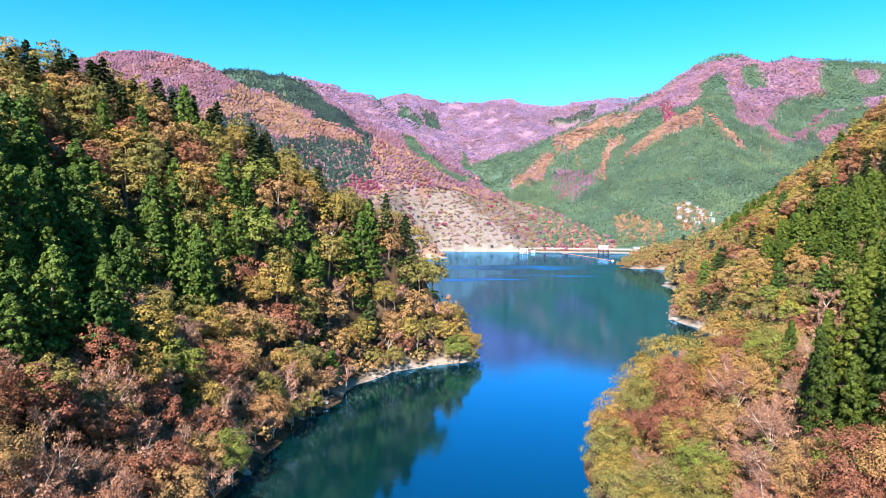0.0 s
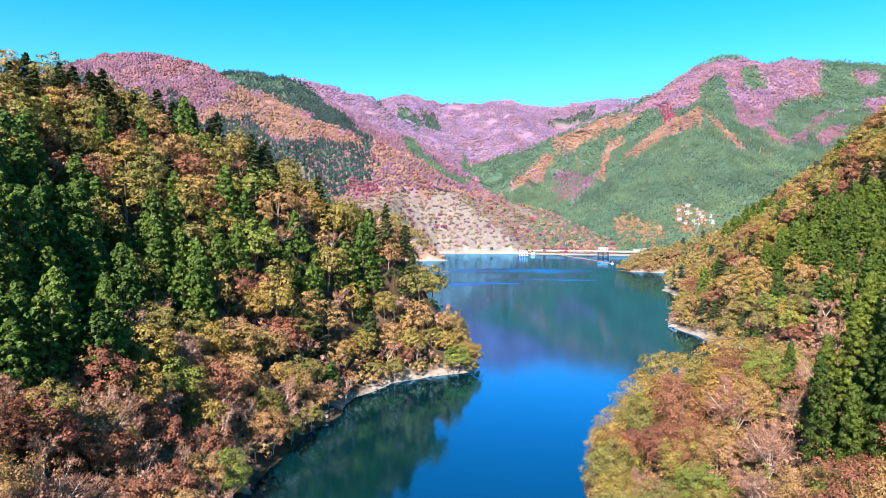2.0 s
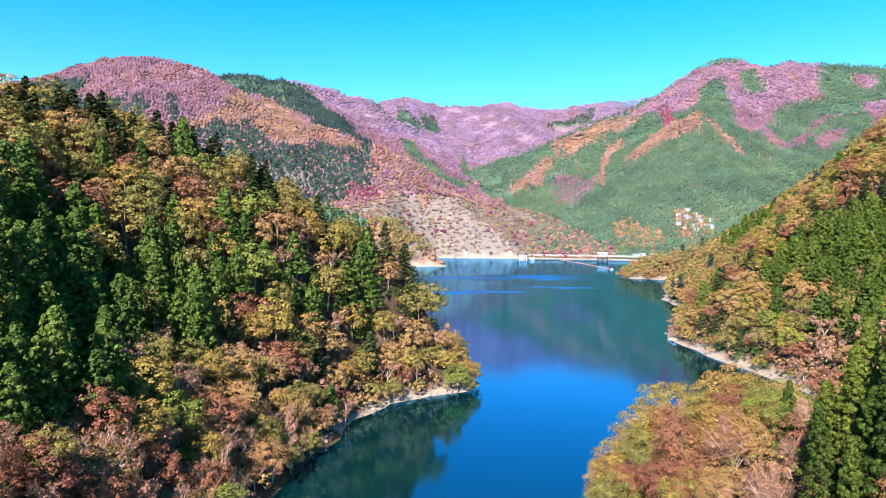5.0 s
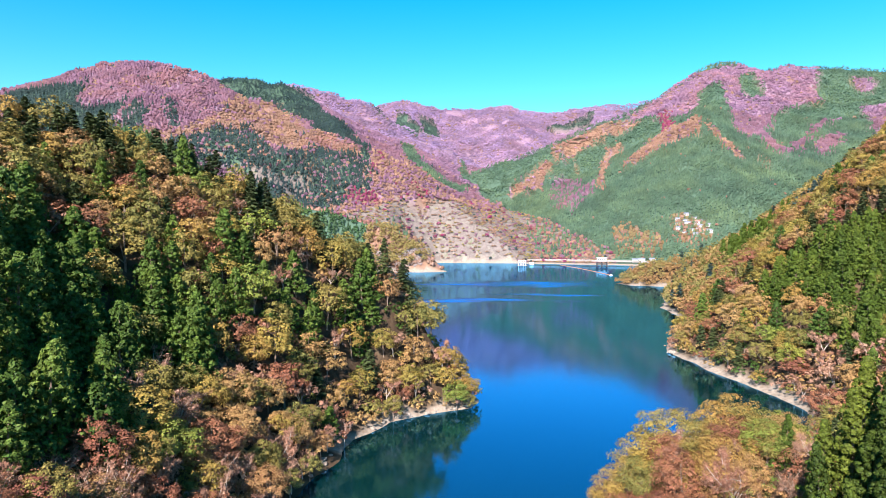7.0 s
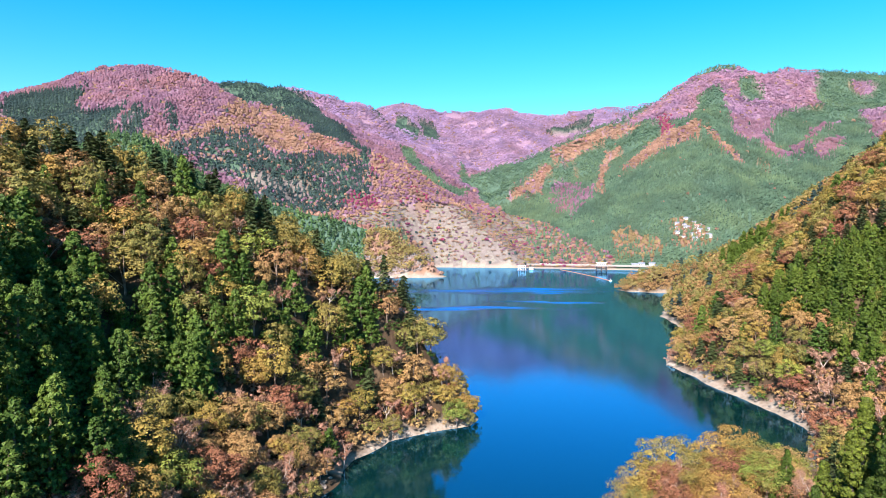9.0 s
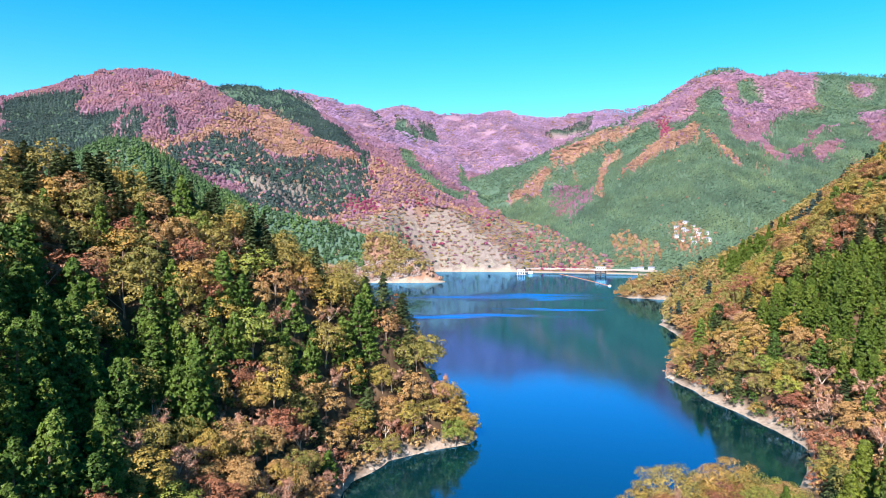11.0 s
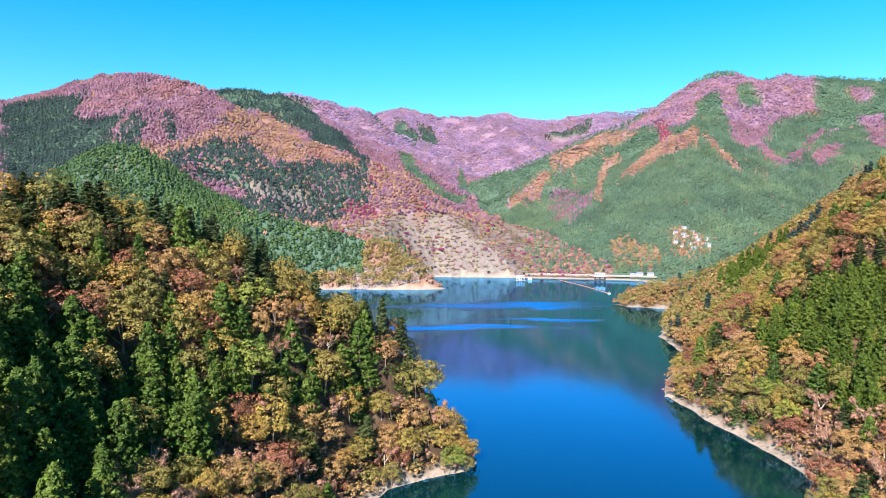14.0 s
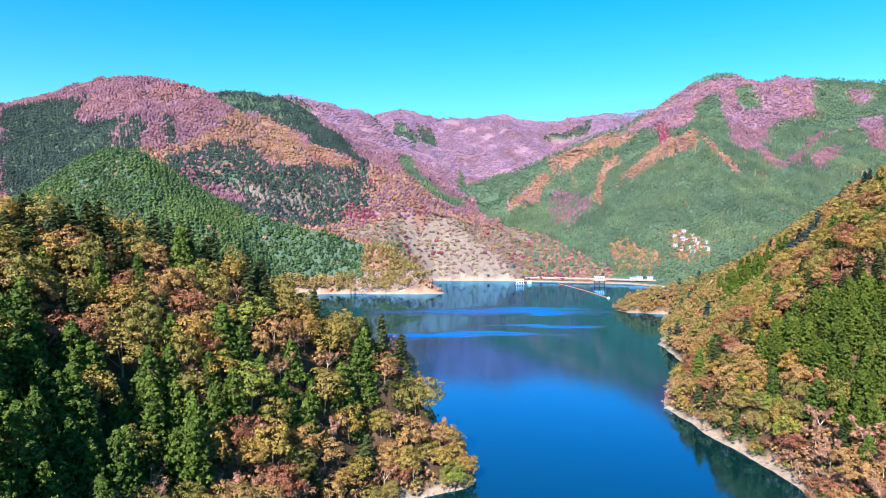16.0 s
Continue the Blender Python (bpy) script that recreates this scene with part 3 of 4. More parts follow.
def cedar_parts(seed, tufts, sprays, spray, sides=6, height=18.0, spread=3.9, rounded=0.82, tuft=0.22):
    """Straight trunk and a tall cone of drooping needle tufts in uneven whorls."""
    rng = np.random.default_rng(seed)
    cen, out = [], []
    for k in range(tufts):
        h = ((k + rng.uniform(0, 1)) / tufts) ** 1.25
        wide = spread * (1 - h) ** rounded * (0.75 + 0.35 * math.sin(h * 40 + seed)) + 0.15
        ang = k * 2.399 + rng.uniform(-0.4, 0.4)
        rr = wide * rng.uniform(0.72, 1.08)
        cen.append((rr * math.cos(ang), rr * math.sin(ang), height * (0.14 + 0.86 * h) - 0.25 * rr))
        out.append((math.cos(ang), math.sin(ang), 0.25))
    cen, out = np.array(cen), unit(np.array(out))
    which = np.repeat(np.arange(tufts), sprays)
    size = tuft * spread * (1.15 - 0.55 * (cen[which][:, 2:] / height))
    d = unit(rng.normal(size=(len(which), 3)) * 0.8 + out[which] * 0.7 + (0, 0, 0.45))
    pos = cen[which] + d * size * (1, 1, 0.9)
    nrm = unit(d + rng.normal(size=d.shape) * 0.35)
    lv, lf = leaf_sprays(pos, nrm, spray, rng, 1.25)
    trunk = tube([(0, 0, -1.5), (0, 0, height * 0.4), (0, 0, height * 0.75), (0, 0, height * 0.98)], [0.34, 0.24, 0.12, 0.02], sides)
    return trunk, (lv, lf)


def pine_parts(seed, plates, sprays, spray, sides=6, height=14.0, spread=3.6):
    """Dark fir-like tree: long level plates of needles, gaps between them."""
    rng = np.random.default_rng(seed)
    pos, nrm, limbs = [], [], []
    for k in range(plates):
        h = (k + rng.uniform(0, 1)) / plates
        ang = k * 2.399 + rng.uniform(-0.3, 0.3)
        reach = spread * (1 - h) ** 0.65 * rng.uniform(0.75, 1.1) + 0.3
        z = height * (0.16 + 0.83 * h)
        a = np.array((math.cos(ang), math.sin(ang), 0.0))
        side = np.array((-a[1], a[0], 0.0))
        u = rng.uniform(0.15, 1.0, sprays)
        w = rng.normal(size=sprays) * 0.3 * reach * (1.1 - u * 0.6)
        p = np.outer(u * reach, a) + np.outer(w, side)
        p[:, 2] = z - 0.18 * u * u * reach + rng.normal(size=sprays) * 0.12
        pos.append(p)
        nrm.append(unit(rng.normal(size=(sprays, 3)) * 0.3 + (0, 0, 1) + a * 0.3))
        if k % 3 == 0:
            limbs.append(tube([(0, 0, z), tuple(a * reach * 0.8 + (0, 0, z - 0.1 * reach))], [0.06, 0.02], 3))
    lv, lf = leaf_sprays(np.vstack(pos), np.vstack(nrm), spray, rng, 1.5)
    limbs.append(tube([(0, 0, -1.5), (0, 0, height * 0.5), (0, 0, height)], [0.26, 0.16, 0.02], sides))
    return joined(limbs), (lv, lf)


def bare_parts(seed, twigs, leaves, leaf, boughs=9, forks=3, height=10.0, spread=4.4):
    """Leafless tree: limbs that fork upwards and outwards, a haze of thin twigs with a few dry leaves."""
    rng = np.random.default_rng(seed)
    limbs, tips = [], []
    z0 = 0.18 * height
    limbs.append(tube([(0, 0, -1.2), (0.1, 0, z0), (0.1, 0.1, 0.4 * height)], [0.24, 0.19, 0.12]))
    for k in range(boughs):
        ang = k * 2.399 + rng.uniform(-0.4, 0.4)
        up = rng.uniform(0.55, 0.95) * height
        out = spread * rng.uniform(0.45, 0.95)
        st = np.array((0, 0, rng.uniform(0.15, 0.4) * height))
        end = np.array((out * math.cos(ang), out * math.sin(ang), up))
        mid = st * 0.5 + end * 0.5 + rng.normal(size=3) * 0.35 + (0, 0, 0.3)
        limbs.append(tube([st, mid, end], [0.11, 0.07, 0.025], 4))
        for j in range(forks):
            s2 = st + (end - st) * rng.uniform(0.35, 0.8)
            e2 = s2 + unit(rng.normal(size=(1, 3)) + (0.6 * math.cos(ang), 0.6 * math.sin(ang), 0.7))[0] * rng.uniform(1.2, 2.4)
            limbs.append(tube([s2, (s2 + e2) / 2 + rng.normal(size=3) * 0.15, e2], [0.05, 0.035, 0.015], 3))
            tips += [s2 * 0.4 + e2 * 0.6, e2]
        tips += [mid, end]
    tips = np.array(tips)
    which = rng.integers(0, len(tips), twigs)
    grow = unit(tips[which] - (0, 0, 0.35 * height) + rng.normal(size=(twigs, 3)) * 2.2 + (0, 0, 1.2))
    length = rng.uniform(0.5, 1.25, (twigs, 1))
    side = unit(np.cross(grow, rng.normal(size=(twigs, 3)))) * rng.uniform(0.018, 0.04, (twigs, 1)) * (leaf / 0.2)
    a = tips[which] + rng.normal(size=(twigs, 3)) * 0.35
    tv = np.stack([a - side, a + side, a + grow * length], 1).reshape(-1, 3)
    tf = np.arange(3 * twigs).reshape(twigs, 3)
    at = rng.integers(0, len(tips), leaves)
    d = unit(rng.normal(size=(leaves, 3)) + (0, 0, 0.4))
    lv, lf = leaf_sprays(tips[at] + d * rng.uniform(0.2, 1.0, (leaves, 1)), d, leaf, rng)
    return joined(limbs), (np.vstack([tv, lv]), np.vstack([tf, lf + len(tv)]))


BROAD = ((54, 116, 0.13), (40, 96, 0.18, 4, 5), (32, 51, 0.25, 2, 4))
KINDS = {  # name: label, leaves, bark, builder, three levels of detail
    "golden_tree": ("golden-yellow broadleaf tree in full autumn leaf on the steep bank", M_GOLD, M_BARK, broadleaf_parts, BROAD),
    "olive_tree": ("olive-yellow broadleaf tree, leaves half turned, on the wooded slope", M_OLIVE, M_BARK, broadleaf_parts, BROAD),
    "rust_tree": ("rust-brown broadleaf tree with dry autumn leaves on the slope", M_RUST, M_BARK, broadleaf_parts, BROAD),
    "lime_tree": ("lime-green broadleaf tree still in leaf among autumn woods", M_LIME, M_BARK, broadleaf_parts, BROAD),
    "bare_tree": ("nearly leafless tree with pinkish twigs and pale grey limbs", M_TWIG, M_PALEBARK, bare_parts, ((3000, 1100, 0.15), (900, 420, 0.24, 8, 2), (420, 340, 0.36, 5, 1))),
    "tan_tree": ("tan broadleaf tree with dry curled leaves on the bank", M_TAN, M_BARK, broadleaf_parts, BROAD),
    "cedar": ("tall green cedar with drooping needle tufts in a plantation", M_CEDAR, M_BARK, cedar_parts, ((240, 24, 0.17, 6, 15.0, 4.9, 0.72, 0.16), (200, 13, 0.26, 5, 15.0, 4.9, 0.72, 0.17), (160, 11, 0.34, 4, 15.0, 4.9, 0.72, 0.17))),
    "green_cedar": ("bright green cedar in a plantation strip on the slope", M_GREEN_CEDAR, M_BARK, cedar_parts, ((190, 40, 0.17), (140, 19, 0.29, 5), (140, 11, 0.36, 4, 15.0, 4.2, 0.75, 0.17))),
    "sunlit_cedar": ("tall yellow-green cedar with bushy tufts above the near bank", M_SUGI, M_BARK, cedar_parts, ((180, 64, 0.132, 6, 18.0, 3.5, 0.85, 0.2), (150, 18, 0.30, 5), (100, 10, 0.46, 4))),
    "fir": ("dark green fir with level plates of needles on the ridge", M_PINE, M_BARK, pine_parts, ((76, 46, 0.22), (58, 30, 0.30, 5), (46, 24, 0.37, 4))),
}
VARIANTS = {}
for kind_no, (kind_name, (words, leaf_mat, bark_mat, builder, specs)) in enumerate(KINDS.items()):
    for level, spec in enumerate(specs):
        for v in range(4):
            (tv, tf), (cv, cf) = builder(100 * kind_no + 10 * level + v + 3, *spec)
            VARIANTS[kind_name, level, v] = (mesh_of("trunk", tv, tf, bark_mat), mesh_of("crown", cv, cf, leaf_mat))


def plant(kind_name, level, x, y, z, size, turn, rng):
    words, *_ = KINDS[kind_name]
    tree = tagged(new(kind_name), words, "tree", "trees on the lake slopes")
    tree.empty_display_size = 0.5
    tree.matrix_world = Matrix.Translation((x, y, z)) @ Euler((rng.uniform(-0.06, 0.06), rng.uniform(-0.06, 0.06), turn)).to_matrix().to_4x4() @ Matrix.Diagonal((size * rng.uniform(0.9, 1.12), size * rng.uniform(0.9, 1.12), size * rng.uniform(0.88, 1.12), 1))
    for part_name, me in zip(("trunk", "crown"), VARIANTS[kind_name, level, int(rng.integers(0, 4))]):
        new(part_name, me).parent = tree
    return tree


# stands of conifers on the near slopes, by their corners
CEDAR_STANDS = [
    [(-89, 134), (-92, 150), (-85, 152), (-83, 168), (-74, 179), (-67, 175), (-63, 171), (-56, 163), (-51, 153), (-54, 131), (-52, 119), (-57, 100), (-60, 86), (-75, 86), (-86, 110)],
    [(-52, 194), (-46, 206), (-35, 218), (-35, 204), (-36, 192), (-43, 180), (-48, 182)],
    [(-63, 186), (-59, 197), (-53, 188), (-53, 178), (-58, 175)],
    [(-34, 223), (-22, 236), (-13, 230), (-17, 217), (-28, 207), (-33, 215)],
    [(219, 520), (239, 534), (252, 517), (273, 518), (245, 470), (218, 444), (208, 464)],
    [(141, 294), (152, 290), (162, 281), (172, 279), (184, 262), (176, 248), (162, 214), (141, 204), (135, 216), (139, 237), (143, 254), (140, 275)],
    [(56, 50), (80, 46), (84, 74), (60, 78)]]
FIR_STANDS = [
    [(-98, 196), (-85, 203), (-62, 210), (-47, 214), (-36, 221), (-24, 226), (-8, 225), (-8, 242), (-60, 240), (-95, 226)],
    [(-95, 194), (-106, 183), (-102, 158), (-132, 150), (-132, 205), (-100, 207)],
    [(281, 508), (244, 425), (228, 432), (268, 512)], [(200, 346), (170, 293), (166, 300), (185, 345)],
    [(183, 294), (191, 282), (182, 268), (173, 273)]]


def in_any(x, y, stands):
    hit = np.zeros(np.shape(x), bool)
    for corners in stands:
        hit |= in_area(x, y, corners, 5.0)
    return hit


LOW_BANK = ("bare_tree", "tan_tree", "golden_tree", "rust_tree", "olive_tree", "lime_tree"), (0.48, 0.64, 0.76, 0.88, 0.95)
SLOPE = ("golden_tree", "olive_tree", "tan_tree", "rust_tree", "bare_tree", "lime_tree", "fir", "cedar"), (0.20, 0.43, 0.60, 0.69, 0.75, 0.79, 0.91)
POINT = ("golden_tree", "olive_tree", "rust_tree", "tan_tree", "lime_tree", "bare_tree"), (0.38, 0.72, 0.80, 0.86, 0.93)


def near_kind(x, y, z, in_cedar, in_fir, rng):
    p = rng.uniform()
    if in_cedar:
        if -62 < x < 0 and p > 0.5:
            return "golden_tree" if p < 0.62 else "tan_tree" if p < 0.8 else "olive_tree" if p < 0.9 else "bare_tree"
        return ("cedar" if x < 0 else "sunlit_cedar" if y < 140 else "green_cedar") if p < 0.93 else "olive_tree"
    if in_fir:
        return "fir" if p < (0.66 if x > -75 else 0.6) else "golden_tree" if p < 0.84 else "olive_tree"
    if 118 < x < 165 and y < 236 and z < 18 and p < 0.6:
        return "bare_tree" if p < 0.38 else "tan_tree"
    names, chances = LOW_BANK if x < 0 and z < (26 if y < 125 else 20) and y < 175 else POINT if 0 < x < 110 and y < 150 else SLOPE
    return names[int(np.searchsorted(chances, p))]


def turned_away(x, y):
    """True on slopes that fall steeply away from the open lake."""
    r = np.hypot(x, y)
    return land_height(x, y) - land_height(x * (1 - 12 / r), y * (1 - 12 / r)) < np.where(x > 60, -6.5, np.where(x < -60, -10.0, -1e3))


def scatter(x0, x1, y0, y1, step, rng):
    gx, gy = np.meshgrid(np.arange(x0, x1, step), np.arange(y0, y1, step))
    gx = gx + (np.arange(gx.shape[0]) % 2)[:, None] * step * 0.5
    return (gx + rng.uniform(-0.33, 0.33, gx.shape) * step).ravel(), (gy + rng.uniform(-0.33, 0.33, gy.shape) * step).ravel()


rng = np.random.default_rng(7)
for x0, x1, y0, y1, step in ((-150, 16, 62, 250, 6.1), (16, 118, 34, 143, 6.0), (100, 330, 150, 420, 7.1)):
    xs, ys = scatter(x0, x1, y0, y1, step, rng)
    zs, sd = land_height(xs, ys), shore_distance(xs, ys)
    cedar_here, fir_here, hidden = in_any(xs, ys, CEDAR_STANDS), in_any(xs, ys, FIR_STANDS), turned_away(xs, ys)
    for x, y, z, s, c_in, f_in, lee in zip(xs, ys, zs, sd, cedar_here, fir_here, hidden):
        lone = rng.uniform()
        if lee or s < (1.2 if y < 165 else 2.0) or z < 0.5 or abs(x) > 0.69 * y + 6:
            continue
        kind_name = near_kind(x, y, z, c_in, f_in, rng)
        if "cedar" in kind_name and lone < 0.05:
            continue
        if kind_name in ("golden_tree", "olive_tree", "lime_tree") and x < 0 and y < 106 or kind_name == "rust_tree" and -14 < x < 16 and y > 200:
            kind_name = "golden_tree" if y > 200 else "bare_tree" if lone < 0.6 else "rust_tree"
        on_point = x > 15 and y < 145
        if on_point and (math.hypot(x - 52, y - 82) < 8.5 or lone < 0.25):
            continue
        shady_side = on_point and x > 0.46 * y and y < 110
        if shady_side:
            kind_name = "bare_tree" if lone < 0.62 else "rust_tree" if lone < 0.8 else "tan_tree"
        away = math.hypot(x, y)
        size = (rng.uniform(0.7, 1.02) if kind_name == "fir" else rng.uniform(0.70, 1.15) if "cedar" in kind_name or kind_name == "bare_tree" or z < 14 else rng.uniform(0.82, 1.32)) * (0.66 if s < 5 else 1.0) * (0.62 if shady_side else 0.78 if on_point else 1.0)
        plant(kind_name, 0 if away < 100 or on_point else 1 if away < 162 else 2, x, y, z - 0.3, size, rng.uniform(0, 6.28), rng)
# the planted stand of cedars fills its slope closely
xs, ys = scatter(130, 192, 200, 298, 5.6, rng)
filled = in_any(xs, ys, CEDAR_STANDS[5:6]) & (shore_distance(xs, ys) > 8)
for x, y, z in zip(xs[filled], ys[filled], land_height(xs, ys)[filled]):
    plant("green_cedar", 2, x, y, z - 0.3, rng.uniform(0.6, 0.85), rng.uniform(0, 6.28), rng)
for kind_name, x, y, size in (("lime_tree", -38, 113, 0.95), ("lime_tree", 5, 217, 0.8), ("golden_tree", 8, 223, 0.75), ("golden_tree", 2, 226, 0.9), ("olive_tree", 9, 219, 0.5), ("golden_tree", -49, 172, 0.9), ("olive_tree", -15, 205, 0.7), ("tan_tree", -17, 212, 0.8), ("rust_tree", -12, 212, 0.7), ("golden_tree", -19, 218, 0.9), ("olive_tree", -10, 218, 0.8),
                              ("olive_tree", 27.3, 97, 0.42), ("golden_tree", 27.6, 90, 0.42), ("olive_tree", 28, 104, 0.42), ("tan_tree", 28.4, 111, 0.4),
                              # the wooded point: golden rim, a rust thicket, leafless trees, a bright green clump and a dark cedar stand
                              ("golden_tree", 40, 129, 1.25), ("golden_tree", 34, 126, 1.1), ("olive_tree", 37, 121, 1.0), ("golden_tree", 30, 119, 0.95), ("olive_tree", 29, 112, 0.85),
                              ("golden_tree", 27.5, 105, 0.75), ("olive_tree", 27, 98, 0.75), ("golden_tree", 29, 91, 0.7), ("olive_tree", 32, 95, 0.85), ("golden_tree", 46, 133, 1.2), ("olive_tree", 53, 131, 1.2),
                              ("olive_tree", 60, 134, 1.3), ("rust_tree", 37, 109, 0.9), ("rust_tree", 41, 111, 0.95), ("rust_tree", 39, 104, 0.8), ("rust_tree", 33, 131, 0.7),
                              ("tan_tree", 41, 98, 0.75), ("lime_tree", 37, 93, 0.75), ("olive_tree", 35, 86, 0.7), ("bare_tree", 45, 122, 0.95), ("bare_tree", 48, 108, 0.9), ("bare_tree", 45, 101, 1.0),
                              ("bare_tree", 41, 82, 0.9), ("bare_tree", 38.5, 77, 0.85), ("bare_tree", 44, 88, 0.9), ("rust_tree", 45, 71, 0.85), ("rust_tree", 42, 67, 0.7), ("tan_tree", 43, 77, 0.7),
                              ("lime_tree", 53.5, 108, 0.75), ("lime_tree", 57, 111, 0.95), ("green_cedar", 55, 105, 0.5), ("lime_tree", 45, 75, 0.6), ("olive_tree", 48, 114, 0.95), ("golden_tree", 52, 119, 1.15), ("olive_tree", 57, 123, 1.2), ("golden_tree", 62, 127, 1.2), ("olive_tree", 62, 118, 1.15),
                              ("sunlit_cedar", 48.5, 83, 0.75), ("sunlit_cedar", 51, 79, 0.9), ("sunlit_cedar", 54, 86, 0.95), ("sunlit_cedar", 51.5, 89, 0.78), ("sunlit_cedar", 53, 77, 1.05), ("sunlit_cedar", 56, 83, 1.1), ("sunlit_cedar", 50.5, 73, 0.95), ("sunlit_cedar", 58, 91, 1.05), ("sunlit_cedar", 48, 76, 0.7)):
    plant(kind_name, 0 if y < 145 else 1, x, y, float(land_height(np.array(float(x)), np.array(float(y)))) - 0.3, size, 1.0 + x, rng)


# ---- far woods ----
def canopy(name, label, template, xs, ys, wide, tall, mat, rng):
    """A whole wood in one mesh: one small crown per tree, each turned and sized by chance."""
    tv, tf = template
    n, k = len(xs), len(tv)
    zs = land_height(xs, ys)
    a = rng.uniform(0, 6.28, n)
    w, h = wide * rng.uniform(0.75, 1.3, n), tall * rng.uniform(0.7, 1.25, n)
    jit = 1 + rng.uniform(-0.22, 0.22, (n, k))
    vx = (np.outer(np.cos(a), tv[:, 0]) - np.outer(np.sin(a), tv[:, 1])) * w[:, None] * jit + xs[:, None]
    vy = (np.outer(np.sin(a), tv[:, 0]) + np.outer(np.cos(a), tv[:, 1])) * w[:, None] * jit + ys[:, None]
    vz = np.outer(h, tv[:, 2]) * (1 + rng.uniform(-0.12, 0.12, (n, k))) + zs[:, None]
    co = np.stack([vx, vy, vz], -1).reshape(-1, 3)
    faces = (tf[None] + (np.arange(n) * k)[:, None, None]).reshape(-1, tf.shape[1])
    me = bpy.data.meshes.new(name)
    me.from_pydata(co.tolist(), [], faces.tolist())
    me.materials.append(mat)
    return tagged(new(name, me), label, "forest", kind="stuff")


def cone_template(n=12, seed=2):
    """A slim conifer of n drooping sprays."""
    r = np.random.default_rng(seed)
    h = (np.arange(n) + 0.5) / n
    a = np.arange(n) * 2.399
    out = np.stack([np.cos(a), np.sin(a), np.zeros(n)], -1)
    c = out * (0.62 * (1 - h) ** 0.8)[:, None] + np.stack([0 * h, 0 * h, 0.1 + 0.8 * h], -1)
    side = np.stack([-np.sin(a), np.cos(a), np.zeros(n)], -1)
    w = (0.75 * (1 - h) ** 0.7 + 0.12)[:, None]
    up = np.array((0, 0, 0.2))
    v = np.stack([c - side * w + out * 0.3 * w - up * 0.5, c + side * w + out * 0.3 * w - up * 0.5, c - out * 0.45 * w + up], 1)
    return v.reshape(-1, 3), np.arange(3 * n).reshape(n, 3)


def tuft_template(n, seed):
    """A loose round crown of n tilted sprays."""
    r = np.random.default_rng(seed)
    up = 1 - 1.25 * (np.arange(n) + 0.5) / n
    turn = np.arange(n) * 2.399
    flat = np.sqrt(1 - up * up)
    d = np.stack([flat * np.cos(turn), flat * np.sin(turn), up], -1)
    c = d * (0.70, 0.70, 0.45) + (0, 0, 0.42)
    nrm = unit(d * (1, 1, 1.3) + r.normal(size=(n, 3)) * 0.12)
    t = unit(np.cross(nrm, r.normal(size=(n, 3))))
    b = np.cross(nrm, t)
    k = 2.5 / math.sqrt(n)
    v = np.stack([c - t * 0.62 * k - b * 0.36 * k, c + t * 0.62 * k - b * 0.36 * k, c + b * 0.72 * k], 1).reshape(-1, 3)
    v[:, 2] = np.clip(v[:, 2], 0.0, 1.1)
    return v, np.arange(3 * n).reshape(n, 3)


def far_kind(x, y, z):
    """0 conifer, 1 dark conifer, 2 leafless, 3 orange, 4 crimson, 5 golden, -1 open ground."""
    k = np.where(y > 2250, 2, np.where(x < 100, 2, 0))
    k = np.where((x < 100) & (y < 1850) & (z < 120), 3, k)
    wander = np.random.default_rng(8)
    ux, uy = x + wander.normal(size=np.shape(x)) * 3.5, y + wander.normal(size=np.shape(x)) * 6
    for code, corners in AREAS:
        k = np.where(in_area(ux, uy, corners), code, k)
    spur = (x < -20) & (y < 1075)
    k = np.where(spur, np.where((x > -112) | (z < 20), 5, 0), k)
    dice = np.random.default_rng(3).uniform(size=np.shape(x))
    k = np.where(k == 8, np.where(dice < 0.7, 2, 0), k)
    k = np.where(k == 7, np.where(dice < 0.74, 1, np.where(dice < 0.88, 2, 3)), k)
    k = np.where((k == 6) & (dice < 0.3) & (fractal(x, y, 46, 2, 77) > 0.22), 4, k)
    k = np.where(k == 6, np.where(dice < 0.45, 2, np.where(dice < 0.82, 3, np.where(dice < 0.845, 4, 5))), k)
    k = np.where(k == 9, np.where(dice < 0.3, 5, np.where(dice < 0.6, 3, np.where(dice < 0.75, 2, np.where(dice < 0.8, 0, np.where(dice < 0.812, 4, -1))))), k)
    k = np.where((k == 3) & (dice < 0.12), 2, k)
    k = np.where((k == 2) & (dice > 0.96), 3, k)
    k = np.where((k == 2) & (y < 1800) & (dice < 0.004), 1, k)
    k = np.where((k == 0) & (dice > 0.994), 3, k)
    k = np.where((k == 5) & (dice > 0.7), 3, k)
    k = np.where((k == 5) & (y > 1100) & (dice < 0.3), 0, k)
    return k


cover = far_kind(GX, GY, GZ)
cover = np.where((GY < 780) | (gsd < 3), -2, cover)
for name, codes in (("under_conifer", (0, 1)), ("under_leafless", (2,)), ("under_orange", (3, 5))):
    ground_mesh.attributes.new(name, "FLOAT", "POINT").data.foreach_set("value", np.isin(cover, codes).ravel().astype(np.float32))

